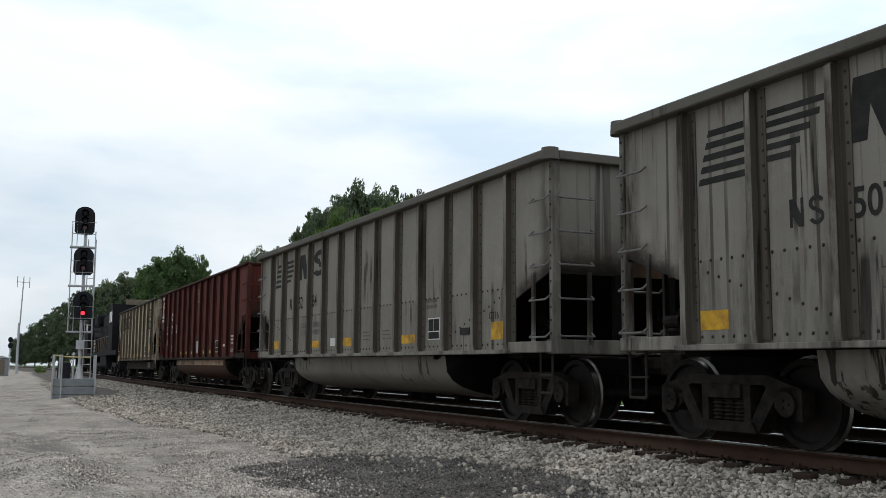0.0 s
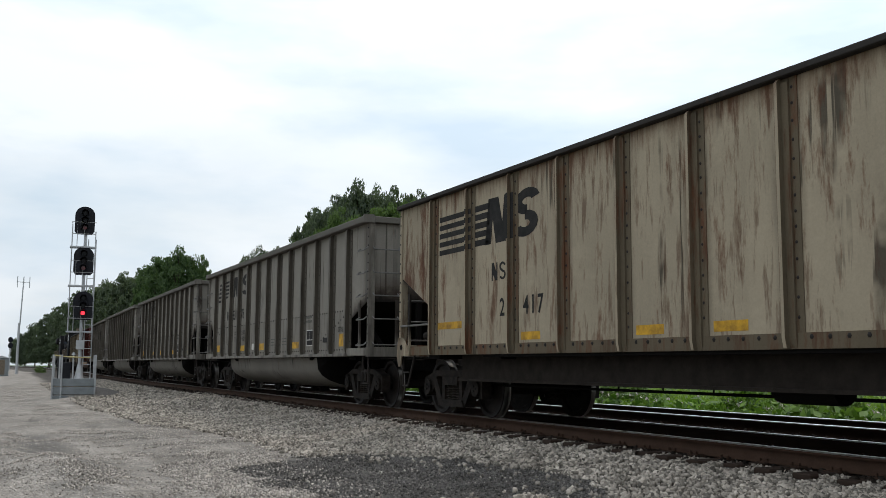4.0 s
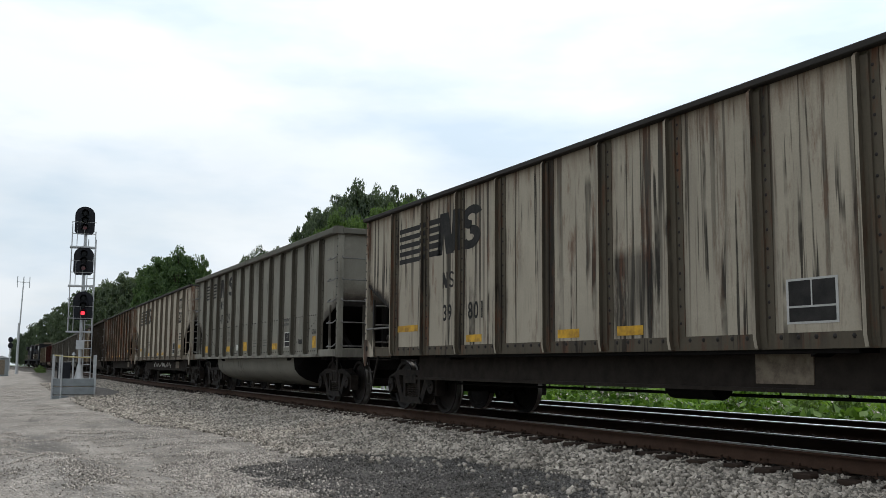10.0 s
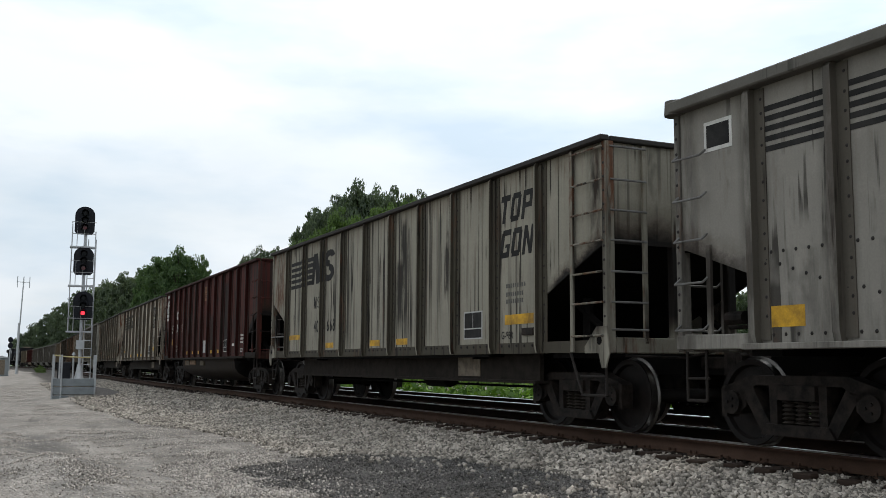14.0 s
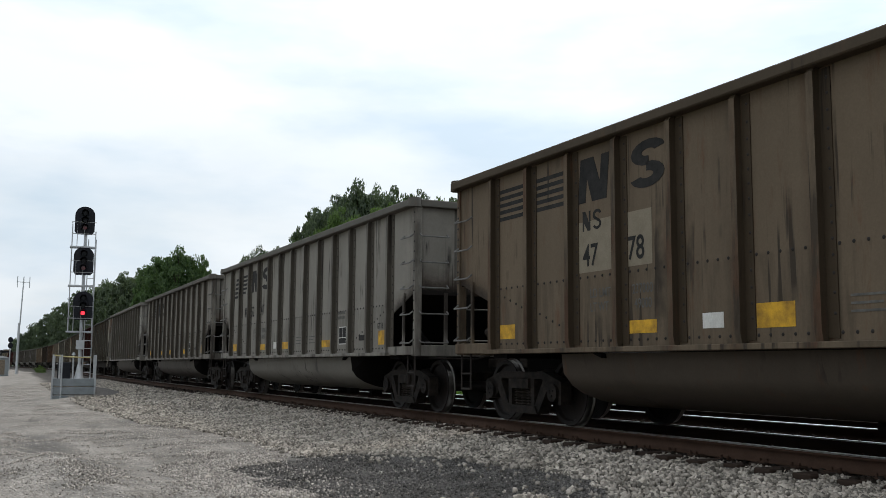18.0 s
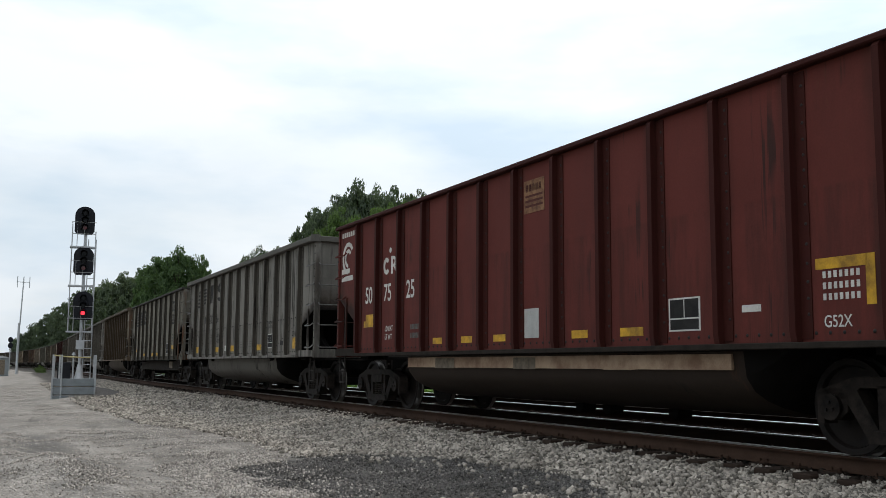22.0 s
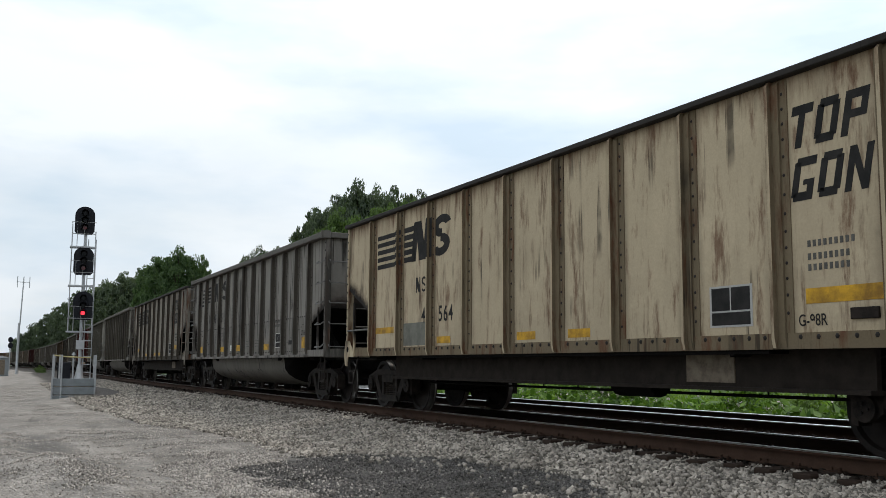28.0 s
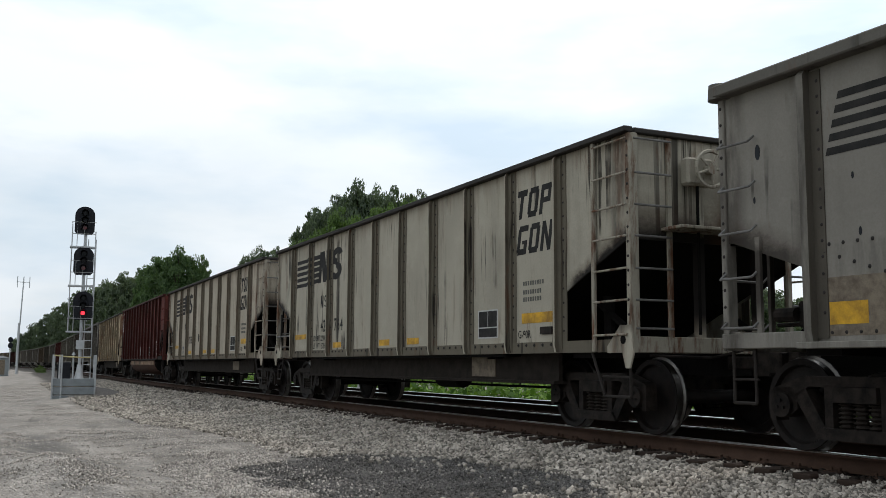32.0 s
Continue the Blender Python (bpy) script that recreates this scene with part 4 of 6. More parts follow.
def dress_tub(car, half, old, numbers, seed, white_patch=None):
    rng = random.Random(seed)
    p = post_places("tub")
    if old:
        for b in (0, 1):
            stripes(car, p[b] + 0.16, p[b] + 0.93, 2.90, 3.40, 5, 0.0, M_LETTER)
        block_pair(car, p[2] + 0.16, 2.86, 0.62, 0.56, 0.12, M_LETTER, p[3] + 0.22)
        xs = (p[2] + 0.26, p[3] + 0.16)
        block_pair(car, p[2] + 0.26, 2.50, 0.17, 0.25, 0.0, M_LETTER, p[2] + 0.49, 0.19)
        zn = 2.06
    else:
        stripes(car, p[0] + 0.20, p[0] + 0.93, 2.72, 3.34, 5, 0.30, M_LETTER, 0.0)
        stripes(car, p[1] + 0.14, p[1] + 0.92, 2.80, 3.36, 5, 0.10, M_LETTER, 0.45)
        block_pair(car, p[2] + 0.12, 2.78, 0.78, 0.58, 0.15, M_LETTER, p[3] + 0.16)
        block_pair(car, p[1] + 0.44, 2.12, 0.17, 0.27, 0.0, M_LETTER, p[1] + 0.68, 0.19)
        xs = (p[2] + 0.14, p[3] + 0.14)
        zn = 2.12
    if white_patch:
        plate("paint_patch", rect(p[2] + 0.14, p[3] + 0.62, 1.98, 2.62), white_patch, car, "pale repainted number panel", lift=0.002)
    stencil(numbers[0], xs[0], zn, 0.28, M_LETTER, car)
    stencil(numbers[1], xs[1], zn, 0.28, M_LETTER, car)
    weights(car, p[3], *WEIGHTS.get(seed - 50, ("237000", "49000")), M_LETTER if seed - 50 in WEIGHTS else M_FAINT)
    for b, w, h in ((0, 0.42, 0.20), (3, 0.50, 0.15), (5, 0.5, 0.24 if old else 0.17), (8, 0.58, 0.15)):
        yellow(car, p[b] + 0.18, 1.20, w, h)
    yellow(car, p[11] + 0.46, 1.20, 0.44, 0.26)
    plate("stencil_panel", rect(p[4] + 0.42, p[4] + 0.74, 1.22, 1.38), M_WHITE, car)
    placard(car, p[9] + 0.28, 1.24, 0.46, 0.36, M_LETTER, M_WHITE)
    for b, z in ((9, 1.86), (9, 1.76)):
        marks_bars(car, p[b] + 0.22, z, 8, 0.032, 0.06, M_FAINT, 1.7)
    for b in (6, 7):
        for z in (1.30, 1.37, 1.44):
            plate("stencil_bar", rect(p[b] + 0.3, p[b] + 0.3 + rng.uniform(0.3, 0.45), z, z + 0.022), M_FAINT, car)
    bm = bmesh.new()
    box(bm, p[10] + 0.5, p[10] + 0.84, -(SHEET + 0.03), -SHEET, 1.30, 1.40, 0.006)
    part("card_board", bm, M_LETTER, car)
    stencil("GT16", p[11] + 0.4, 1.50, 0.11, M_LETTER, car, "stencil_code")


WEIGHTS = {1: ("237100", "48900"), 2: ("237000", "49000"), 17: ("236700", "49300"), 19: ("237700", "48300"), 26: ("229000", "57000")}


def solid_mark(bm, kind, x, z, w, h, lean):
    """One of the slanted bold shapes of the type mark, put together from bars."""
    bars = {0: ((0.0, 1.0, 0.78, 1.0), (0.36, 0.66, 0.0, 0.78)), 2: ((0.0, 0.3, 0.0, 1.0), (0.3, 1.0, 0.8, 1.0), (0.3, 1.0, 0.38, 0.56), (0.72, 1.0, 0.56, 0.8)),
            3: ((0.0, 0.3, 0.1, 0.9), (0.1, 1.0, 0.8, 1.0), (0.1, 1.0, 0.0, 0.2), (0.7, 1.0, 0.2, 0.48), (0.5, 0.7, 0.36, 0.48)), 5: ((0.0, 0.28, 0.0, 1.0), (0.72, 1.0, 0.0, 1.0))}
    ring = ((0.0, 0.3, 0.12, 0.88), (0.7, 1.0, 0.12, 0.88), (0.1, 0.9, 0.8, 1.0), (0.1, 0.9, 0.0, 0.2))
    if kind == 5:
        prism(bm, [(x + px * w + lean * pz * h, z + pz * h) for px, pz in ((0.28, 0.62), (0.72, 0.02), (0.72, 0.40), (0.28, 1.0))], -(SHEET + 0.0045), -(SHEET - 0.002))
    for a, b, c, d in bars.get(kind, ring):
        prism(bm, [(x + px * w + lean * pz * h, z + pz * h) for px, pz in ((a, c), (b, c), (b, d), (a, d))], -(SHEET + 0.004), -(SHEET - 0.002))


def dress_flat(car, half, numbers, seed, rusty=None):
    rng = random.Random(seed)
    p = post_places("flat")
    ink = M_FAINT if seed - 50 == 5 else M_LETTER
    stripes(car, p[0] + 0.20, p[0] + 1.24, 2.60, 3.28, 5, 0.0, ink, fill=0.6)
    stripes(car, p[1] + 0.10, p[1] + 0.62, 2.62, 3.28, 5, 0.0, ink, fill=0.7)
    block_pair(car, p[1] + 0.47, 2.61, 0.66, 0.68, 0.16, ink, p[2] - 0.02)
    block_pair(car, p[1] + 0.68, 2.06, 0.17, 0.26, 0.0, ink, p[1] + 0.92, 0.18)
    stencil(numbers[0], p[1] + (0.70 if len(numbers[0]) > 1 else 0.92), 1.54, 0.26, ink, car, space=1.12)
    stencil(numbers[1], p[2] + 0.28, 1.54, 0.26, ink, car, space=1.25)
    if len(numbers) > 2:
        plate("paint_patch", rect(p[1] + 0.66, p[1] + 1.22, 1.15, 1.49), M_PATCH, car, "pale repainted weight panel", lift=0.002)
        for i, w in enumerate(numbers[2:]):
            stencil(w, p[1] + 0.72, 1.345 - 0.155 * i, 0.10, ink, car, "stencil_weight")
    elif seed - 50 == 26:
        for i, w in enumerate(WEIGHTS[26]):
            stencil(("LD LMT ", "LT  WT   ")[i] + w, p[1] + 0.20, 1.34 - 0.17 * i, 0.125, ink, car, "stencil_weight", 0.80)
    elif seed - 50 == 25:
        for i, w in enumerate(("LD LMT", "LT  WT")):
            stencil(w, p[1] + 0.20, 1.34 - 0.17 * i, 0.125, M_BLUE, car, "stencil_weight", 0.80)
    # the mark runs on over the two posts it crosses
    for x0, x1, y in ((-0.075, -0.034, -1.59), (-0.0335, 0.056, -1.5423)):
        for i in range(5):
            bm = bmesh.new()
            prism(bm, rect(p[1] + x0, p[1] + x1, 2.60 + 0.136 * i, 2.682 + 0.136 * i), y - 0.003, y + 0.002)
            part("stripe", bm, ink, car)
        bm = bmesh.new()
        prism(bm, rect(p[2] + x0, p[2] + x1, 2.62, 3.28), y - 0.003, y + 0.002)
        part("owner_mark", bm, ink, car)
    # the rear panel: two rows of slanted bold shapes in place of the type mark
    for row, z in enumerate((2.86, 2.36)):
        for i in range(3):
            bm = bmesh.new()
            solid_mark(bm, (3 * row + i), p[8] + 0.13 + 0.32 * i + 0.02 * row, z, 0.26, 0.40, 0.22)
            part("type_mark", bm, ink, car)
    for z, w in ((1.92, 0.6), (1.80, 0.55), (1.70, 0.55)):
        marks_bars(car, p[8] + 0.34, z, int(w / 0.065), 0.035, 0.06, M_FAINT, 1.8)
    yellow(car, p[8] + 0.30, 1.40, 0.86, 0.14)
    for b, w in ((0, 0.86), (2, 0.5), (5, 0.5), (4, 0.5)):
        yellow(car, p[b] + (0.22 if b else 0.15), 1.40 if b == 0 else 1.18, w, 0.11)
    placard(car, p[7] + 0.30, 1.22, 0.62, 0.42, ink, M_PATCH)
    bm = bmesh.new()
    box(bm, p[8] + 0.82, p[8] + 1.12, -(SHEET + 0.03), -SHEET, 1.24, 1.34, 0.006)
    part("card_board", bm, M_CAST, car)
    stencil("G-98R" if seed % 2 else "G-90R", p[8] + 0.2, 1.20, 0.11, ink, car, "stencil_code")
    if rusty:
        for x0, x1, zz in ((-half + 0.06, p[0] - 0.09, ((-half + 0.06, 2.34), (p[0] - 0.09, 1.76))),):
            plate("rusted_panel", [zz[0], zz[1], (x1, 3.6), (x0, 3.6)], rusty, car, "rust-stained end panel", lift=0.0025)
    bm = bmesh.new()
    box(bm, p[6] + 0.9, p[7] + 0.35, -1.255, -1.23, 0.66, 0.96)
    part("stencil_panel", bm, M_PATCH2, car, "dirty pale panel on the centre beam")


def dress_red(car, half, numbers, seed):
    rng = random.Random(seed)
    p = post_places("red")
    x, z = -half + 0.42, 2.98
    marks_bars(car, -half + 0.16, 3.42, 7, 0.09, 0.10, M_WHITE)
    for r, q in ((0.33, 0.085), (0.19, 0.075)):
        bm = bmesh.new()
        n = 10
        for i in range(n):
            a0, a1 = math.radians(35 + 235 * i / n), math.radians(35 + 235 * (i + 1) / n)
            prism(bm, [(x + 0.1 + (r - q) * math.cos(a0), z + (r - q) * math.sin(a0)), (x + 0.1 + r * math.cos(a0), z + r * math.sin(a0)), (x + 0.1 + r * math.cos(a1), z + r * math.sin(a1)), (x + 0.1 + (r - q) * math.cos(a1), z + (r - q) * math.sin(a1))], -(SHEET + 0.004), -(SHEET - 0.002))
        part("owner_mark", bm, M_WHITE, car)
    plate("stripe", rect(x - 0.26, x + 0.38, 2.52, 2.62), M_WHITE, car)
    plate("stripe", rect(x - 0.26, x + 0.20, 2.67, 2.77), M_WHITE, car)
    for dx, kind in ((0.24, 0), (0.60, 1)):
        bm = bmesh.new()
        y0, y1 = -(SHEET + 0.004), -(SHEET - 0.002)
        if kind:
            prism(bm, rect(p[1] + dx, p[1] + dx + 0.08, 2.48, 2.80), y0, y1)
            prism(bm, [(p[1] + dx + 0.14, 2.60), (p[1] + dx + 0.22, 2.48), (p[1] + dx + 0.28, 2.48), (p[1] + dx + 0.20, 2.62)], y0, y1)
        for i in range(9):
            t0, t1 = (math.radians((-90 if kind else 40) + (180 if kind else 280) * q / 9) for q in (i, i + 1))
            cx, cz, rx, rz = (p[1] + dx + 0.08, 2.70, 0.17, 0.10) if kind else (p[1] + dx + 0.14, 2.64, 0.15, 0.16)
            prism(bm, [(cx + f * rx * math.cos(t), cz + f * rz * math.sin(t)) for f, t in ((0.5, t0), (1.0, t0), (1.0, t1), (0.5, t1))], y0, y1)
        part("owner_mark", bm, M_WHITE, car)
    plate("owner_mark", [(p[1] + 0.56 + 0.05 * math.cos(t), 2.92 + 0.05 * math.sin(t)) for t in np.linspace(0, 6.283, 11)[:-1]], M_WHITE, car)
    for i, w in enumerate(numbers):
        stencil(w, p[i] + (0.26 if i else 0.36), 2.00, 0.32, M_WHITE, car)
    for b, zz, w, h, m in ((6, 2.92, 0.54, 0.46, M_RUSTPATCH), (6, 1.20, 0.38, 0.40, M_PATCH)):
        plate("bare_patch", rect(p[b] + 0.2, p[b] + 0.2 + w, zz, zz + h), m, car, "square scraped to orange primer" if m is M_RUSTPATCH else "pale repainted square")
    marks_bars(car, p[6] + 0.26, 3.22, 5, 0.06, 0.10, M_MAROON, 1.4)
    for zz in (3.0, 3.07, 3.14):
        plate("stencil_bar", rect(p[6] + 0.24, p[6] + 0.70, zz, zz + 0.03), M_MAROON, car, lift=0.006)
    for i, w in enumerate(("LD LMT", "LT WT")):
        stencil(w, p[1] + 0.34, 1.44 - 0.15 * i, 0.10, M_WHITE, car, "stencil_weight", 0.8)
        marks_bars(car, p[2] + 0.46, 1.44 - 0.15 * i, 6, 0.04, 0.09, M_FAINT, 1.5)
    plate("reflector", rect(p[0] + 0.40, p[0] + 0.92, 1.66, 1.78), M_YELLOW, car, "faded yellow reflector")
    plate("reflector", rect(p[0] + 0.30, p[0] + 0.80, 1.54, 1.66), M_YELLOW, car, "faded yellow reflector")
    for zz in (1.62, 1.52, 1.42):
        marks_bars(car, p[11] + 0.3, zz, 7, 0.035, 0.06, M_WHITE, 1.8)
    stencil("G52X", p[11] + 0.3, 1.18, 0.11, M_WHITE, car, "stencil_code")
    placard(car, p[9] + 0.2, 1.2, 0.52, 0.36, M_LETTER, M_WHITE)
    plate("stencil_panel", rect(p[10] + 0.3, p[10] + 0.56, 1.36, 1.43), M_WHITE, car)
    for b, w in ((3, 0.34), (4, 0.36), (5, 0.36), (7, 0.36), (8, 0.44)):
        yellow(car, p[b] + 0.34, 1.17, w, 0.10)
    for x0, w in ((-3.6 + rng.uniform(0, 1), 0.7), (-1.2 + rng.uniform(0, 1), 0.6)):
        bm = bmesh.new()
        box(bm, x0, x0 + w, -1.445, -1.40, 0.78, 0.94)
        part("stencil_panel", bm, M_PATCH2, car, "pale panel on the tub")


def scrawl(car):
    """Hand-scrawled white strokes on the beam, not to be read."""
    rng = random.Random(3)
    x = -3.0
    for i in range(13):
        bm = bmesh.new()
        pts = [(x + rng.uniform(-0.05, 0.12) + 0.07 * j, -1.243, 0.68 + 0.22 * rng.random()) for j in range(4)]
        path_rod(bm, pts, 0.012, 4)
        part("chalk_stroke", bm, M_WHITE, car)
        x += rng.uniform(0.26, 0.42)


M_FAINT = surface("worn_stencil_paint", (0.075, 0.072, 0.066), 0.75, 0.0, (0.18, 0.17, 0.15), scale=8)
M_BLUE = surface("blue_stencil_paint", (0.035, 0.045, 0.09), 0.75, 0.0, (0.12, 0.125, 0.14), scale=8)
M_MAROON = surface("maroon_paint", (0.085, 0.028, 0.022), 0.8, 0.0, (0.05, 0.02, 0.016))
M_RUB = surface("rubbed_pale_metal", (0.24, 0.22, 0.19), 0.7, 0.0, (0.15, 0.14, 0.125), scale=9, amount=0.9)
M_GREYPAINT = surface("grey_repaint", (0.19, 0.186, 0.155), 0.7, 0.0, (0.11, 0.107, 0.09), scale=3, amount=0.9)
M_SPOT = surface("dark_rust_spot", (0.035, 0.022, 0.016), 0.9, 0.0, (0.016, 0.012, 0.010), scale=9)
M_PATCH = surface("pale_repaint", (0.42, 0.41, 0.39), 0.7, 0.0, (0.28, 0.27, 0.25))
M_PATCH2 = surface("faded_panel", (0.19, 0.155, 0.115), 0.8, 0.0, (0.08, 0.062, 0.048), scale=9, amount=0.8)
M_TAN = surface("tan_repaint", (0.22, 0.185, 0.135), 0.75, 0.0, (0.15, 0.12, 0.085))
M_BAND = surface("scraped_tan_band", (0.40, 0.285, 0.195), 0.75, 0.0, (0.17, 0.095, 0.06), scale=3, amount=0.85)
M_RUSTPATCH = surface("orange_primer", (0.24, 0.13, 0.07), 0.8, 0.0, (0.10, 0.045, 0.03), scale=9, amount=0.9)
GREY, GREEN, BROWN, DARK = (0.225, 0.218, 0.198), (0.224, 0.222, 0.194), (0.135, 0.107, 0.076), (0.088, 0.072, 0.057)
CREAM, PALE, RED = (0.35, 0.31, 0.235), (0.38, 0.35, 0.29), (0.100, 0.025, 0.019)
# number in the train: style, colour, streaks, rust, tub colour, numbers, shift along the train, label
CARS = {
    -3: ("flat", CREAM, 0.68, 0.25, None, ("38", "471"), 0.0, "cream weathered coal gondola with dark ribs"),
    -2: ("red", RED, 0.48, 0.1, (0.09, 0.05, 0.035), ("50", "78", "31"), -0.2, "dark red coal gondola with a tan tub"),
    -1: ("tub", GREY, 0.43, 0.1, GREY, ("52", "64"), -0.10, "grey coal gondola with rounded tub and slanted stripes"),
    0: ("tub", GREY, 0.73, 0.15, GREY, ("507", "74"), -0.09, "streaked grey coal gondola with pale rubbed spots"),
    1: ("tub", GREY, 0.78, 0.05, GREY, ("529", "29"), -0.08, "grey coal gondola with black run-off streaks"),
    2: ("tub", GREY, 0.38, 0.05, GREY, ("531", "78"), 0.24, "clean grey coal gondola with rounded tub"),
    3: ("flat", CREAM, 0.43, 0.45, None, ("2", "417"), 0.30, "tan rust-flecked coal gondola with flat floor"),
    4: ("tub", DARK, 0.48, 0.2, (0.05, 0.043, 0.037), ("4", "7"), 0.38, "dark brown coal gondola with faded stencils"),
    5: ("flat", (0.205, 0.165, 0.12), 0.85, 0.72, None, ("3", "4"), 0.62, "heavily rusted tan coal gondola"),
    6: ("flat", PALE, 0.33, 0.2, None, ("38", "356"), 0.41, "pale cream coal gondola with scrawled beam"),
    7: ("tub", GREEN, 0.3, 0.05, GREEN, ("475", "29"), 0.19, "grey-green coal gondola with upright stripes"),
    8: ("flat", (0.34, 0.315, 0.26), 0.95, 0.3, None, ("39", "801"), 0.36, "pale coal gondola with black streaks and rusty posts"),
    9: ("flat", PALE, 0.88, 0.3, None, ("38", "214"), 0.00, "pale coal gondola with dark streaks and yellow patches"),
    10: ("red", (0.076, 0.0205, 0.0165), 0.95, 0.1, (0.038, 0.030, 0.025), ("50", "78", "11"), -0.30, "dark red coal gondola with blackened panels"),
    11: ("flat", (0.275, 0.265, 0.222), 1.0, 0.14, None, ("40", "668"), -0.22, "white-grey coal gondola with rusty front panel and black runs"),
    12: ("tub", (0.25, 0.243, 0.222), 0.48, 0.1, (0.13, 0.12, 0.11), ("46", "83"), -0.38, "grey-brown coal gondola with pale number panel"),
    13: ("tub", (0.2, 0.19, 0.17), 0.63, 0.1, (0.14, 0.13, 0.12), ("51", "20"), -0.17, "dusty grey coal gondola with soot-stained end"),
    14: ("tub", GREY, 0.43, 0.05, GREY, ("52", "47"), -0.03, "grey coal gondola with slanted stripes"),
    15: ("tub", BROWN, 0.43, 0.2, (0.09, 0.075, 0.06), ("47", "78"), 0.10, "brown coal gondola with upright stripes"),
    16: ("flat", (0.172, 0.165, 0.140), 0.95, 0.12, None, ("39", "312", "230200", "55800"), 0.15, "grey soot-streaked coal gondola with faded shapes"),
    17: ("tub", (0.2, 0.195, 0.18), 0.62, 0.05, (0.15, 0.143, 0.13), ("520", "66"), -0.03, "grey coal gondola with dark vertical stains"),
    18: ("red", (0.114, 0.029, 0.024), 0.38, 0.05, (0.040, 0.030, 0.024), ("50", "75", "25"), 0.12, "dark red coal gondola with scraped tub"),
    19: ("tub", GREEN, 0.33, 0.05, (0.17, 0.17, 0.16), ("490", "98"), 0.30, "clean grey-green coal gondola with upright stripes"),
    20: ("tub", (0.22, 0.215, 0.19), 0.73, 0.1, (0.15, 0.145, 0.13), ("473", "86"), 0.47, "grey coal gondola with black drips on its side"),
    21: ("flat", (0.235, 0.22, 0.19), 0.9, 0.2, None, ("39", "443"), 0.53, "grey coal gondola with rusty panels and streaks"),
    22: ("tub", (0.23, 0.225, 0.21), 0.73, 0.1, (0.17, 0.165, 0.15), ("48", "51"), 0.37, "pale grey coal gondola with black streaks over its tub"),
    23: ("flat", (0.47, 0.405, 0.29), 0.38, 0.4, None, ("4", "564"), 0.28, "warm cream coal gondola with rust stains"),
    24: ("red", (0.108, 0.028, 0.0235), 0.53, 0.1, (0.075, 0.038, 0.027), ("50", "74", "08"), 0.17, "dark red coal gondola with a tan tub band"),
    25: ("flat", PALE, 0.43, 0.25, None, ("4", "038"), 0.11, "pale grey coal gondola with rusty spots"),
    26: ("flat", (0.36, 0.345, 0.29), 0.53, 0.2, None, ("42", "764"), -0.04, "cream-grey coal gondola with dark stained post"),
    27: ("tub", GREY, 0.38, 0.05, GREY, ("50", "92"), 0.03, "grey coal gondola with punctured side sheet"),
}
# black spills on single cars: x, lower and upper z, width
BLOTS = {1: ((0.55, 1.4, 3.4, 0.25), (1.7, 1.2, 3.5, 0.45), (2.8, 1.2, 3.5, 0.5), (3.85, 1.6, 3.4, 0.3)), 8: ((1.15, 1.1, 2.2, 0.75), (-3.3, 1.6, 3.4, 0.2), (0.2, 1.9, 3.2, 0.12)), 11: ((0.95, 1.5, 2.7, 0.4), (1.1, 2.6, 3.4, 0.25), (2.6, 1.8, 3.3, 0.15)), 26: ((-3.35, 1.3, 3.5, 0.35), (-2.9, 1.4, 3.5, 0.16)), 22: ((-0.5, 1.1, 3.3, 0.3),),
         17: ((-2.3, 2.1, 3.4, 0.15), (3.2, 1.1, 1.9, 0.4)), 10: ((1.6, 1.1, 2.4, 1.2), (3.4, 1.3, 3.3, 0.9), (5.0, 1.1, 3.0, 1.0)), 9: ((-0.15, 1.2, 3.5, 0.8), (2.0, 1.1, 3.3, 0.3), (-2.2, 1.3, 3.3, 0.2)), 20: ((-3.45, 1.1, 2.9, 0.3), (-0.75, 2.0, 3.5, 0.4), (1.3, 1.2, 2.6, 0.5))}
RUSTY = {3, 5, 11}
OLD_MARK = {7, 12, 15, 19, 20}
TRAIN = {}


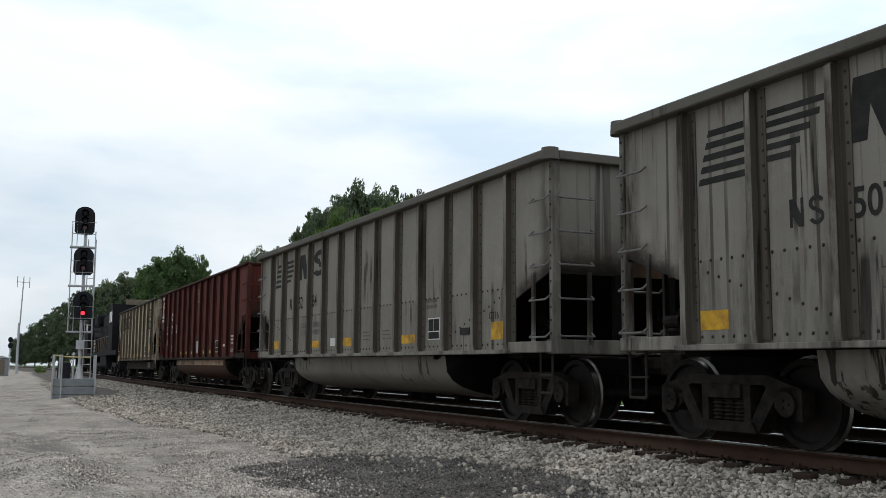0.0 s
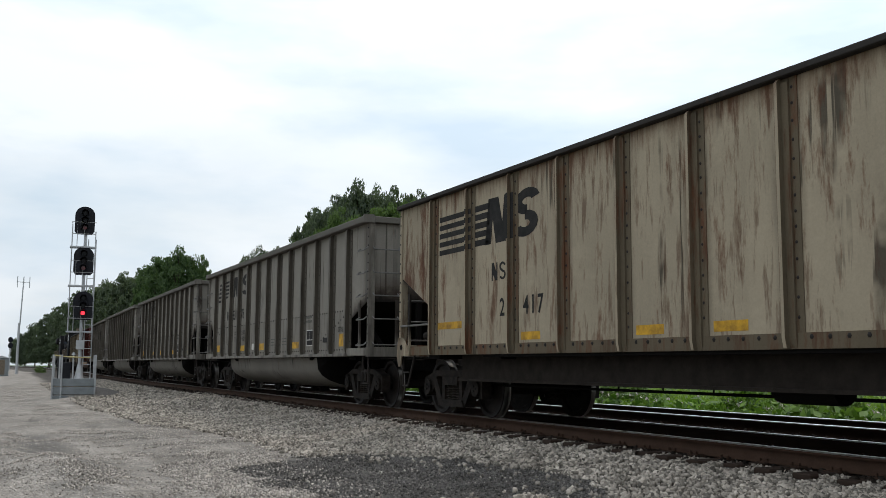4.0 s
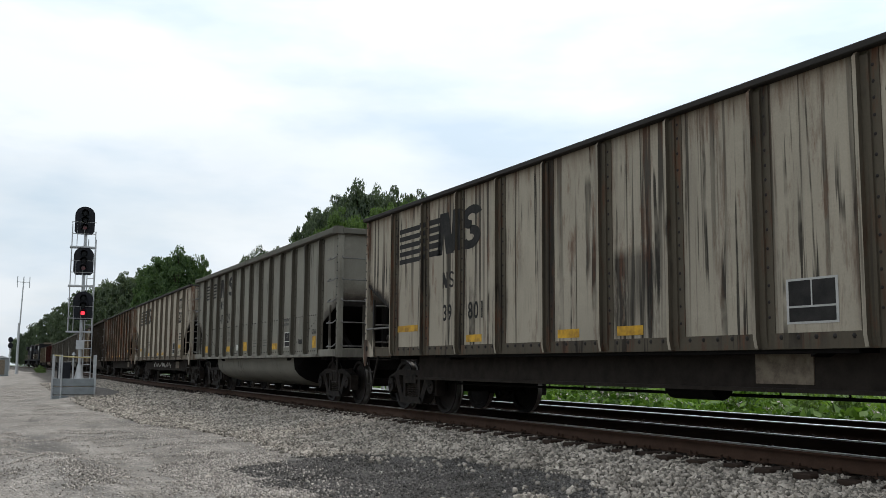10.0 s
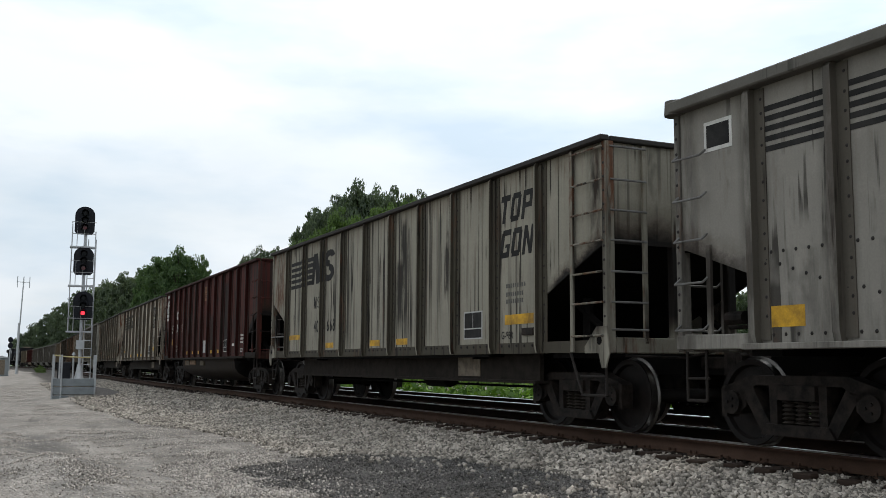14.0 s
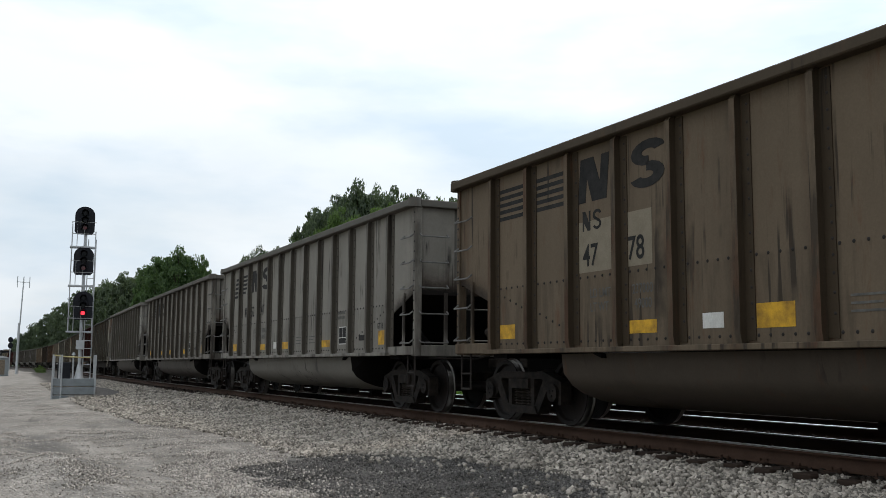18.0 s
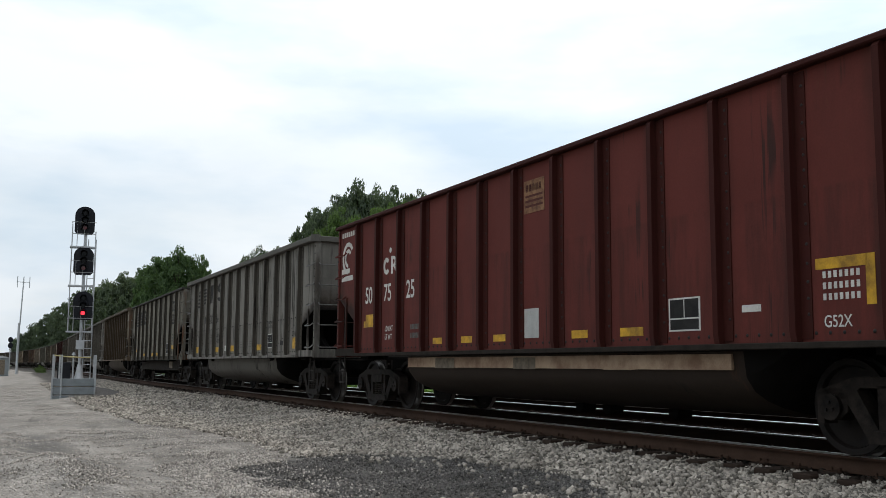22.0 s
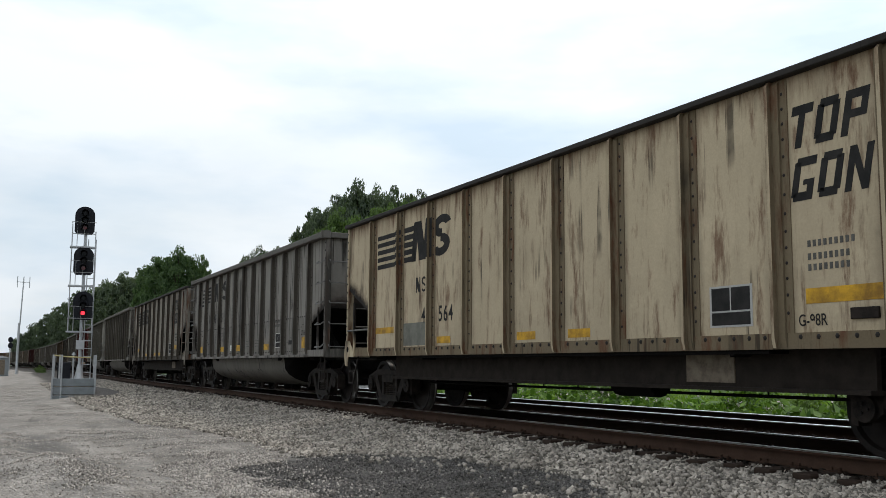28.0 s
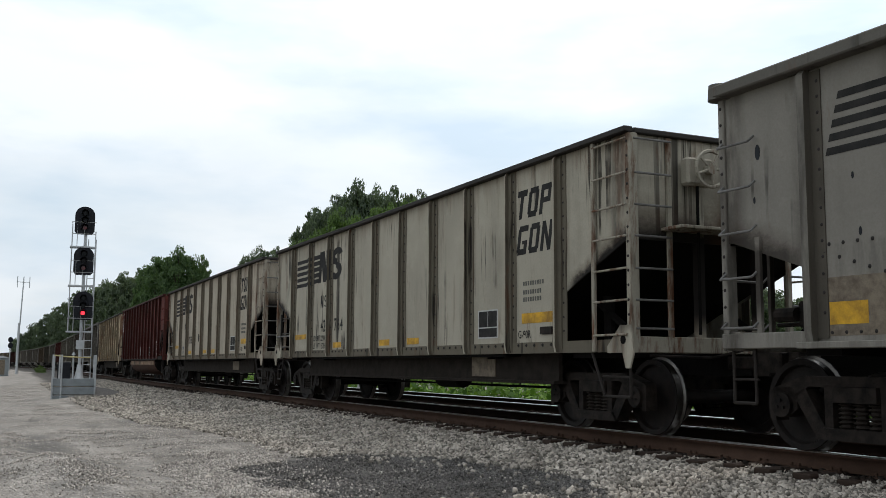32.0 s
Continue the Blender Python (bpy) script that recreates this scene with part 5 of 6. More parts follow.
def build_train():
    proto = {}
    for n, (style, color, st, ru, tubc, numbers, shift, label) in CARS.items():
        if style not in proto:
            car = proto[style] = gondola(style)
        else:
            car = copy_thing(proto[style], Matrix())
        tagged(car, label, "freight car", "train of coal gondolas")
        TRAIN[n] = car
    for n, (style, color, st, ru, tubc, numbers, shift, label) in CARS.items():
        car = TRAIN[n]
        color = tuple(c * (0.95 if style == "flat" else 0.93 if style == "tub" else 0.95) * w for c, w in zip(color, (1.06, 1.0, 0.95)))
        first, spacing = post_places(style)[0], KIND[style][2]
        edge = (5.9, 1.72, 7.35, 2.34) if style == "flat" else (6.2, 1.70, 7.25, 2.06) if style == "tub" else (6.0, 1.55, 7.3, 2.15)
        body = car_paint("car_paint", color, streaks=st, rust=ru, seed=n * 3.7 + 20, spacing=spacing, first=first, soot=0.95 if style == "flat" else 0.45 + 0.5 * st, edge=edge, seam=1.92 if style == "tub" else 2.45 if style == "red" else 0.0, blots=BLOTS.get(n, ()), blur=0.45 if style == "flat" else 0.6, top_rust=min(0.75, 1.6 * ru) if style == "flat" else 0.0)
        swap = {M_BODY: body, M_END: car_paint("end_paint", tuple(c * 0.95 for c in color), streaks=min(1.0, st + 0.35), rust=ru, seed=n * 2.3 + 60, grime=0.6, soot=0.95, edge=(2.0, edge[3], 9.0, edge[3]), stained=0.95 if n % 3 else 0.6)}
        swap[M_CORNER] = car_paint("corner_paint", tuple(c * 0.8 for c in color), streaks=st, rust=0.6, seed=n * 1.3 + 70)
        # posts: body colour dimmed for their shaded sides, plus grime and rust
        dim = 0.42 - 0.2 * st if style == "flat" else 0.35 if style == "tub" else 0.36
        swap[M_POST] = car_paint("shaded_grimy_post_paint", (color[0] * dim * 1.05, color[1] * dim, color[2] * dim * 0.93), streaks=st, rust=min(0.6, ru + (0.08 if style == "flat" else 0.0)), seed=n * 1.9 + 80)
        swap[M_CHORD] = car_paint("chord_paint", (0.035, 0.031, 0.028) if style == "flat" else tuple(c * (0.36 if style == "red" else 0.50) for c in color), streaks=0.2, rust=0.1, seed=n + 90)
        if style == "red":
            swap[M_GRAB] = body
        if tubc:
            swap[M_TUB] = car_paint("tub_paint", tuple(c * 0.78 * w for c, w in zip(tubc, (1.06, 1.0, 0.95))), streaks=st, rust=ru, seed=n * 5.1 + 40)
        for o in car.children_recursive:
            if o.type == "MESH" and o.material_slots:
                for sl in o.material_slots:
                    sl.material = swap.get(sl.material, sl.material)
        if style == "tub":
            dress_tub(car, KIND["tub"][0], n in OLD_MARK, numbers, n + 50, {12: M_PATCH, 15: M_TAN}.get(n))
            if n == 0:
                for x in (-0.9, 0.35, 2.2):
                    plate("rub_mark", [(x + 0.27 * math.cos(a), 1.92 + 0.13 * math.sin(a)) for a in np.linspace(0, 6.283, 17)[:-1]], M_RUB, car, "pale rubbed spot", lift=0.0025)
            if n in (12, 15):
                xw = (-HALF + 0.42) if n == 12 else (HALF - 0.86)
                plate("access_plate", rect(xw, xw + 0.42, 3.06, 3.38), M_PATCH if n == 15 else M_WHITE, car)
                plate("access_field", rect(xw + 0.04, xw + 0.38, 3.10, 3.34), M_LETTER if n == 12 else M_PATCH2, car, lift=0.006)
            if n == 27:
                plate("paint_patch", rect(-HALF + 1.3, -HALF + 2.05, 1.10, 1.62), M_PATCH2, car, "dark unpainted patch", lift=0.002)
                for x, z, r in ((0.48, 2.92, 0.05), (0.42, 2.45, 0.022), (1.62, 2.50, 0.02), (1.68, 2.0, 0.025)):
                    plate("hole", [(-HALF + x + r * 0.7 * math.cos(a), z + r * 1.6 * math.sin(a)) for a in np.linspace(0, 6.283, 11)[:-1]], M_BLACK, car, "torn dark hole", lift=0.003)
        elif style == "flat":
            if n == 25:
                for x, z, r in ((1.55, 1.92, 0.17), (-1.35, 1.72, 0.11), (-2.0, 2.05, 0.04)):
                    plate("rust_spot", [(x + r * math.cos(a) * (1 + 0.12 * math.sin(3 * a)), z + r * 1.25 * math.sin(a)) for a in np.linspace(0, 6.283, 21)[:-1]], M_SPOT, car, "round dark rust spot", lift=0.003)
            if n == 16:
                plate("paint_patch", rect(-0.72, -0.28, 1.92, 2.14), M_GREYPAINT, car, "dark grey square", lift=0.003)
                for r in (0.50, 0.30):
                    bm = bmesh.new()
                    a = [math.radians(20 + 27 * i) for i in range(11)]
                    for a0, a1 in zip(a, a[1:]):
                        prism(bm, [(0.85 + q * math.cos(v), 1.98 + q * math.sin(v)) for q, v in ((r - 0.03, a0), (r, a0), (r, a1), (r - 0.03, a1))], -(SHEET + 0.003), -(SHEET - 0.002))
                    part("faint_ring", bm, M_GREYPAINT, car, "faded painted ring")
            if n in (6, 23):
                x0 = post_places("flat")[1] + 0.14
                plate("repainted_panel", rect(x0, x0 + 1.05, 1.16, 1.55), M_GREYPAINT, car, "greyer repainted panel", lift=0.0015)
            if n == 6:
                scrawl(car)
            if n == 26:
                brake_gear(car, KIND["flat"][0], swap[M_CORNER])
            dress_flat(car, KIND["flat"][0], numbers, n + 50, car_paint("rust_paint", tuple(c * 0.8 for c in color), streaks=0.3, rust=0.62, seed=n + 7.0) if n in RUSTY else None)
        else:
            dress_red(car, KIND["red"][0], numbers, n + 50)
            if n in (18, 24):
                xr = post_places("red")[11]
                m = M_YELLOW if n == 18 else M_PATCH
                plate("stencil_panel", rect(xr + 0.22, xr + 0.80, 1.70, 1.80), m, car, "bright painted stencil block")
                plate("stencil_panel", rect(xr + 0.78, xr + 0.88, 1.36, 1.80), m, car, "bright painted stencil block")
            rr = random.Random(n)
            if n in (-2, 18, 24):
                bm = bmesh.new()
                box(bm, -4.0, 4.2, -1.438, -1.40, 0.79, 0.955)
                part("scraped_band", bm, M_BAND, car, "tan scraped band along the tub")
            for i in range(7 if n == 18 else 0 if n in (-2, 24) else 2):
                bm = bmesh.new()
                x0 = -3.6 + i * 1.05 + rr.uniform(0, 0.3)
                z0 = 0.77 + rr.uniform(0, 0.05)
                box(bm, x0, x0 + rr.uniform(0.55, 1.0), -1.437, -1.40, z0, 0.95)
                part("scraped_patch", bm, M_BAND if i % 2 else M_RUSTPATCH, car, "scraped pale patch on the tub")
        
    return proto


build_train()


# ---- crushed stone on the bed's shoulder and loose gravel in the yard ----
def stones(name, count, place, size, material, seed, loose=False, label="", squash=0.62, share=None):
    """count faceted stones; place(rng, n) gives s, y and spare room for sizes."""
    rng = np.random.default_rng(seed)
    cube = np.array([(x, y, z) for x in (-1, 1) for y in (-1, 1) for z in (-1, 1)], float) * 0.62
    tri = np.array([(0, 1, 3), (0, 3, 2), (4, 6, 7), (4, 7, 5), (0, 4, 5), (0, 5, 1), (2, 3, 7), (2, 7, 6), (0, 2, 6), (0, 6, 4), (1, 5, 7), (1, 7, 3)])
    s, y = place(rng, count)
    count = len(s)
    keep = np.array([spill(a, b) > 0.9 or r < (share or (0.16 if loose else 0.03)) for a, b, r in zip(s, y, rng.random(count))]) & np.array([b > bed_edge(a) - 0.35 * r or loose for a, b, r in zip(s, y, rng.random(count))])
    keep &= np.array([mound(a, b) > 0.9 for a, b in zip(s, y)])
    s, y = s[keep], y[keep]
    count = len(s)
    sz = size[0] + (size[1] - size[0]) * rng.random(count) ** 1.4
    sz = sz * np.where(s < -25, 1.25, 1.0)
    zs = np.array([ground_height(a, b) for a, b in zip(s, y)]) + sz * 0.22
    pos = np.array([on_line(a, b, c) for a, b, c in zip(s, y, zs)])
    ax = rng.normal(size=(count, 4))
    ax /= np.linalg.norm(ax, axis=1)[:, None]
    w, x, yq, z = ax.T
    rot = np.stack([1 - 2 * (yq * yq + z * z), 2 * (x * yq - z * w), 2 * (x * z + yq * w), 2 * (x * yq + z * w), 1 - 2 * (x * x + z * z), 2 * (yq * z - x * w), 2 * (x * z - yq * w), 2 * (yq * z + x * w), 1 - 2 * (x * x + yq * yq)], 1).reshape(-1, 3, 3)
    shape = (cube[None] + rng.uniform(-0.34, 0.34, (count, 8, 3))) * np.array([1.0, 0.8, squash])[None, None]
    v = np.einsum("nij,nkj->nki", rot, shape) * (sz / 2)[:, None, None] + pos[:, None]
    f = (tri[None] + (np.arange(count) * 8)[:, None, None]).reshape(-1, 3)
    me = raw_mesh(name, v.reshape(-1, 3), f, material)
    return tagged(new(name, me), label, "stones", kind="stuff")


def shoulder(rng, n):
    s = -5.6 - 19 * rng.random(n) ** 1.25
    y = -1.40 - 3.6 * rng.random(n)
    return s, y


def shoulder_far(rng, n):
    s = -24 - 46 * rng.random(n) ** 1.2
    y = -1.34 - 3.9 * rng.random(n)
    return s, y


def between(rng, n):
    s = -5.6 - 40 * rng.random(n) ** 1.2
    y = np.where(rng.random(n) < 0.35, -1.3 + 2.6 * rng.random(n), 1.35 + 4.2 * rng.random(n))
    return s, y


def cribs(rng, n):
    """Between the tie ends, outside the near rail."""
    s = -5.6 - 30 * rng.random(n) ** 1.25
    y = -0.98 - 0.52 * rng.random(n) ** 0.8
    ties = np.array(NEAR_TIES)
    gap = np.abs(s[:, None] - ties[None]).min(1)
    return s[gap > 0.135], y[gap > 0.135]


def yard(rng, n):
    s = -7.5 - 56 * rng.random(n) ** 1.9
    y = -3.2 - 5.4 * rng.random(n)
    heap = np.array([noise.noise(Vector((a * 0.55, b * 0.9, 3.0))) + 0.5 * noise.noise(Vector((a * 1.7, b * 1.9, 6.0))) for a, b in zip(s, y)])
    keep = rng.random(n) < np.clip(0.5 + 1.4 * heap, 0.12, 1.0)
    return s[keep], y[keep]


def dirt(rng, n):
    s, y = -7.4 - 5.8 * rng.random(n), -2.4 - 3.2 * rng.random(n)
    keep = np.array([spill(a, b) < 1.0 for a, b in zip(s, y)])
    return s[keep], y[keep]


def churned(rng, n):
    s = -7.6 - 14 * rng.random(n) ** 1.1
    y = -3.6 - 4.8 * rng.random(n)
    keep = np.array([coarse(a, b) > 0.1 + 0.25 * r for a, b, r in zip(s, y, rng.random(n))])
    return s[keep], y[keep]


M_GRAVEL = surface("loose_gravel", (0.41, 0.364, 0.322), 0.9, 0.0, (0.25, 0.222, 0.195), scale=2, amount=0.8, island=0.75)
# near-black stones: the shade beneath the train is in their colour
M_SHADED_STONE = surface("shaded_ballast", (0.022, 0.017, 0.0135), 0.95, 0.0, (0.012, 0.0095, 0.008), scale=2, amount=0.8, island=0.6, spec=0.1)
stones("ballast", 48000, shoulder, (0.036, 0.08), M_BALLAST, 3, label="grey crushed stone ballast on the bed shoulder")
stones("ballast", 22000, shoulder_far, (0.045, 0.09), M_BALLAST, 4, label="grey crushed stone ballast on the far bed shoulder")
stones("ballast", 8000, between, (0.05, 0.10), M_SHADED_STONE, 5, label="crushed stone ballast between the tracks, darkened as in the train's shade")
stones("ballast", 13000, cribs, (0.032, 0.072), M_BALLAST, 9, label="grey crushed stone ballast between the tie ends")
stones("gravel", 70000, yard, (0.010, 0.028), M_GRAVEL, 6, True, label="loose grey gravel scattered on the yard")
stones("gravel", 80000, churned, (0.016, 0.042), M_GRAVEL, 7, True, label="churned coarse grey gravel in patches on the yard")

M_DIRT = surface("dark_dirt_grains", (0.145, 0.133, 0.123), 0.95, 0.0, (0.06, 0.055, 0.05), scale=2, amount=0.8, island=0.9, spec=0.1)
stones("dirt_grains", 30000, dirt, (0.012, 0.034), M_DIRT, 8, True, label="dark gritty dirt spilled beside the bed", share=1.0)

# ---- plants ----


def foliage(name, dark, light, seed=0.0):
    m = bpy.data.materials.new(name)
    nt = nodes_of(m)
    g = nd(nt, "ShaderNodeNewGeometry").outputs["Random Per Island"]
    rnd = nd(nt, "ShaderNodeObjectInfo").outputs["Random"]
    co = nd(nt, "ShaderNodeTexCoord").outputs["Object"]
    a = nd(nt, "ShaderNodeTexNoise", {"Vector": co, "Scale": 0.45, "Detail": 3}).outputs[0]
    col = mixc(nt, g, dark, light)
    col = mixc(nt, ramp(nt, a, [(0.4, 0.0), (0.65, 0.6)]), col, tuple(c * 0.55 for c in dark))
    col = mixc(nt, 0.35, col, mixc(nt, rnd, (0.55, 0.6, 0.6), (1.35, 1.3, 1.0)), "MULTIPLY")
    b = nd(nt, "ShaderNodeBsdfPrincipled", {"Base Color": col, "Roughness": 0.6, "Specular IOR Level": 0.25})
    tr = nd(nt, "ShaderNodeBsdfTranslucent", {"Color": mixc(nt, 1.0, col, (1.1, 1.25, 0.6), "MULTIPLY")})
    mx = nd(nt, "ShaderNodeMixShader", {0: 0.3, 1: b.outputs[0], 2: tr.outputs[0]})
    nd(nt, "ShaderNodeOutputMaterial", {"Surface": mx.outputs[0]})
    return m


# M_LEAF is lightened and greyed: haze of the distance put into the colour
M_LEAF = foliage("tree_leaves", (0.062, 0.086, 0.058), (0.140, 0.172, 0.108))
M_LEAF2 = foliage("bright_leaves", (0.072, 0.116, 0.036), (0.145, 0.215, 0.065))
M_LEAF3 = foliage("fresh_leaves", (0.050, 0.088, 0.034), (0.125, 0.185, 0.075))
M_WEED = foliage("weed_leaves", (0.035, 0.085, 0.014), (0.20, 0.32, 0.055))
M_BARK = surface("bark", (0.07, 0.055, 0.042), 0.9, 0.0, (0.03, 0.025, 0.02), scale=4)


def leaf_cloud(centres, radii, per, size, rng, flat=0.8, shell=0.45):
    """Leaf blades round the clump centres: quads folded at random."""
    n = len(centres) * per
    c = np.repeat(centres, per, 0)
    r = np.repeat(radii, per)
    d = rng.normal(size=(n, 3))
    d /= np.linalg.norm(d, axis=1)[:, None]
    p = c + d * (r * rng.random(n) ** shell)[:, None] * np.array([1, 1, flat])
    u = rng.normal(size=(n, 3))
    u /= np.linalg.norm(u, axis=1)[:, None]
    w = np.cross(u, d + 0.6 * rng.normal(size=(n, 3)))
    w /= np.linalg.norm(w, axis=1)[:, None] + 1e-9
    k = (size * (0.6 + 0.8 * rng.random(n)))[:, None]
    v = np.stack([p - u * k, p + w * k * 0.55, p + u * k, p - w * k * 0.55], 1).reshape(-1, 3)
    return v, np.arange(n * 4).reshape(-1, 4)


def tree_meshes(seed, lobes):
    """A tree one metre high and about 0.75 wide: trunk with limbs, and a crown of rounded leaf clumps with gaps between them."""
    rng = np.random.default_rng(seed)
    bm = bmesh.new()
    rod(bm, (0, 0, -0.02), (0.01, 0, 0.36), 0.022, 9, 0.014)
    centres, radii = [], []
    for i in range(lobes):
        a = 2.4 * i + rng.uniform(-0.5, 0.5)
        z = 0.14 + 0.79 * (i + 0.5) / lobes
        reach = 0.31 * math.sqrt(max(0.05, 1 - ((z - 0.50) / 0.49) ** 2)) * (0.70 + 0.42 * rng.random())
        tip = np.array((reach * math.cos(a), reach * math.sin(a), z))
        rod(bm, (0.0, 0.0, max(0.12, z - 0.26)), tuple(tip), 0.009, 5, 0.003)
        centres.append(tip)
        radii.append(0.07 + 0.04 * rng.random())
        for _ in range(7):
            centres.append(tip + rng.normal(size=3) * np.array((0.055, 0.055, 0.028)))
            radii.append(0.034 + 0.04 * rng.random())
    v, f = leaf_cloud(np.array(centres), np.array(radii), 72, 0.0122, rng, 0.52, 0.25)
    inner = rng.normal(size=(120, 3))
    inner *= (rng.random(120) ** 0.35 / np.linalg.norm(inner, axis=1))[:, None]
    v2, f2 = leaf_cloud(inner * np.array((0.27, 0.27, 0.42)) + np.array((0, 0, 0.50)), np.full(120, 0.08), 60, 0.0155, rng)
    v, f = np.concatenate([v, v2]), np.concatenate([f, f2 + len(v)])
    trunk = mesh_of(bm, "trunk")
    v[:, 2] = np.minimum(v[:, 2], 1.0 + 0.01 * rng.random(len(v)))
    crown = raw_mesh("crown", v, f, None)
    crown.materials.append(None)
    return trunk, crown


TREES = [tree_meshes(s, n) for s, n in ((11, 40), (12, 46), (13, 36), (14, 42))]


def bearing(px):
    """Direction on the ground of a picture column, as the tangent of the angle off the eye's way."""
    return (px - 784) / 1758.9


def plant_tree(kind, col, height, width, dist, material, label, group="trees behind the line", rng=random.Random(8)):
    k = bearing(col)
    d = Vector((WAY.x, WAY.y, 0)).normalized()
    r = Vector((d.y, -d.x, 0))
    at = Vector((EYE.x, EYE.y, 0)) + d * dist + r * dist * k
    tr = thing("tree", label, "tree", Matrix.Translation((at.x, at.y, -0.7)) @ Matrix.Rotation(rng.uniform(0, 6.28), 4, "Z"), group)
    sx = width / 0.75
    tr.scale = (sx, sx, height)
    trunk, crown = TREES[kind]
    part("trunk", trunk, M_BARK, tr)
    part("crown", crown, material, tr)


def top_height(row, dist, col):
    """Height over the ground of what reaches a picture row at that depth."""
    return EYE.z + 0.7 + dist * ((441 - row) / 1758.9 * math.cos(TILT) + math.sin(TILT)) / (math.cos(TILT) - (441 - row) / 1758.9 * math.sin(TILT))


def plant_trees():
    rows = [(36, 602, 13, 330), (50, 592, 16, 320), (68, 575, 20, 300), (93, 556, 24, 270), (118, 537, 26, 250), (148, 512, 28, 225), (184, 496, 34, 200), (226, 486, 34, 176), (262, 466, 30, 160),
            (290, 450, 38, 150), (320, 438, 46, 145), (349, 455, 28, 145), (400, 500, 40, 150), (436, 448, 20, 150), (463, 434, 32, 140), (491, 440, 24, 135),
            (548, 390, 42, 112), (578, 354, 52, 106), (640, 318, 62, 98), (706, 330, 52, 98), (762, 344, 46, 96), (815, 340, 60, 96), (870, 352, 60, 98),
            (532, 404, 26, 116), (562, 376, 34, 112), (606, 335, 34, 108), (672, 326, 40, 106), (736, 336, 34, 104), (205, 500, 34, 196), (240, 490, 34, 182), (275, 475, 34, 166), (475, 446, 34, 148), (510, 450, 34, 140)]
    for i, (col, row, half, dist) in enumerate(rows):
        plant_tree(i % 4, col, top_height(row, dist, col), 2.1 * half * dist / 1758.9, dist, M_LEAF3 if 250 < col < 360 else M_LEAF, "fresh green broadleaf tree" if 250 < col < 360 else "dense dark green broadleaf tree")
    for i, (col, row, half, dist) in enumerate([(552, 408, 46, 92), (612, 372, 52, 88), (668, 362, 48, 86), (716, 345, 46, 86), (775, 350, 50, 86), (830, 360, 52, 86)]):
        plant_tree((i + 2) % 4, col, top_height(row, dist, col), 2.1 * half * dist / 1758.9, dist, M_LEAF2, "bright green tree grown over with vines")
    rng = random.Random(4)
    for i in range(26):
        col = 880 + i * 46
        dist = 150 + rng.uniform(-14, 14)
        plant_tree(i % 4, col, top_height(512 + rng.uniform(-12, 22), dist, col), 9 + rng.uniform(-1, 3), dist, M_LEAF, "distant dark green tree at the field's edge", "trees at the field's edge")


plant_trees()


def weeds():
    rng = np.random.default_rng(21)
    n = 1300
    s = -7 - 75 * rng.random(n) ** 1.2
    y = 6.2 + 4.2 * rng.random(n) ** 1.3
    clear = (s > -43.5) & (s < -36.6) & (y < 8.4)
    s, y = s[~clear], y[~clear]
    n = len(s)
    h = (0.25 + 0.75 * rng.random(n)) * np.clip((y - 5.4) / 1.5, 0.4, 1.0)
    c = np.array([on_line(a, b, ground_height(a, b) + hh * 0.55) for a, b, hh in zip(s, y, h)])
    v, f = leaf_cloud(c, h * 0.5, 20, 0.125, rng, 1.0)
    tagged(new("weeds", raw_mesh("weeds", v, f, M_WEED)), "bright green weeds growing along the far track", "weeds", kind="stuff")
    k = 420
    s2 = -9 - 30 * rng.random(k)
    y2 = 6.6 + 2.6 * rng.random(k)
    c2 = np.array([on_line(a, b, ground_height(a, b) + 0.35 + 0.55 * r) for a, b, r in zip(s2, y2, rng.random(k))])
    v, f = leaf_cloud(c2, np.full(k, 0.07), 5, 0.036, rng)
    tagged(new("weed_flowers", raw_mesh("weed_flowers", v, f, M_FLOWER)), "small pale pink and white weed flowers", "flowers", kind="stuff")
    n = 2200
    s3 = -6 - 110 * rng.random(n) ** 1.3
    y3 = 12.5 + 24 * rng.random(n)
    c3 = np.array([on_line(a, b, ground_height(a, b) + 0.12) for a, b in zip(s3, y3)])
    v, f = leaf_cloud(c3, np.full(n, 0.3), 9, 0.12, rng, 0.6)
    tagged(new("grass", raw_mesh("grass", v, f, M_GRASS)), "light green meadow grass in clumps", "grass", kind="stuff")


M_FLOWER = surface("flower_petals", (0.6, 0.52, 0.5), 0.8)
M_GRASS = foliage("meadow_grass", (0.12, 0.20, 0.03), (0.23, 0.33, 0.07))
weeds()


def shrub(s, y, h, w, material, label, seed):
    rng = np.random.default_rng(seed)
    ob = thing("shrub", label, "shrub", Matrix.Translation(on_line(s, y, ground_height(s, y))), "shrubs along the line")
    bm = bmesh.new()
    centres, radii = [], []
    for i in range(14):
        a = rng.random() * 6.28
        tip = np.array((0.42 * w * math.cos(a) * rng.random() ** 0.5, 0.42 * w * math.sin(a) * rng.random() ** 0.5, h * (0.25 + 0.65 * rng.random())))
        rod(bm, (0, 0, 0), tuple(tip), 0.018, 5, 0.006)
        for _ in range(4):
            centres.append(tip + rng.normal(size=3) * 0.12 * w)
            radii.append(0.12 * w * (0.6 + rng.random()))
    part("stems", bm, M_BARK, ob)
    v, f = leaf_cloud(np.array(centres), np.array(radii), 30, 0.06, rng)
    v[:, 2] = np.maximum(v[:, 2], 0.03)
    me = raw_mesh("crown", v, f, None)
    me.materials.append(None)
    part("crown", me, material, ob)


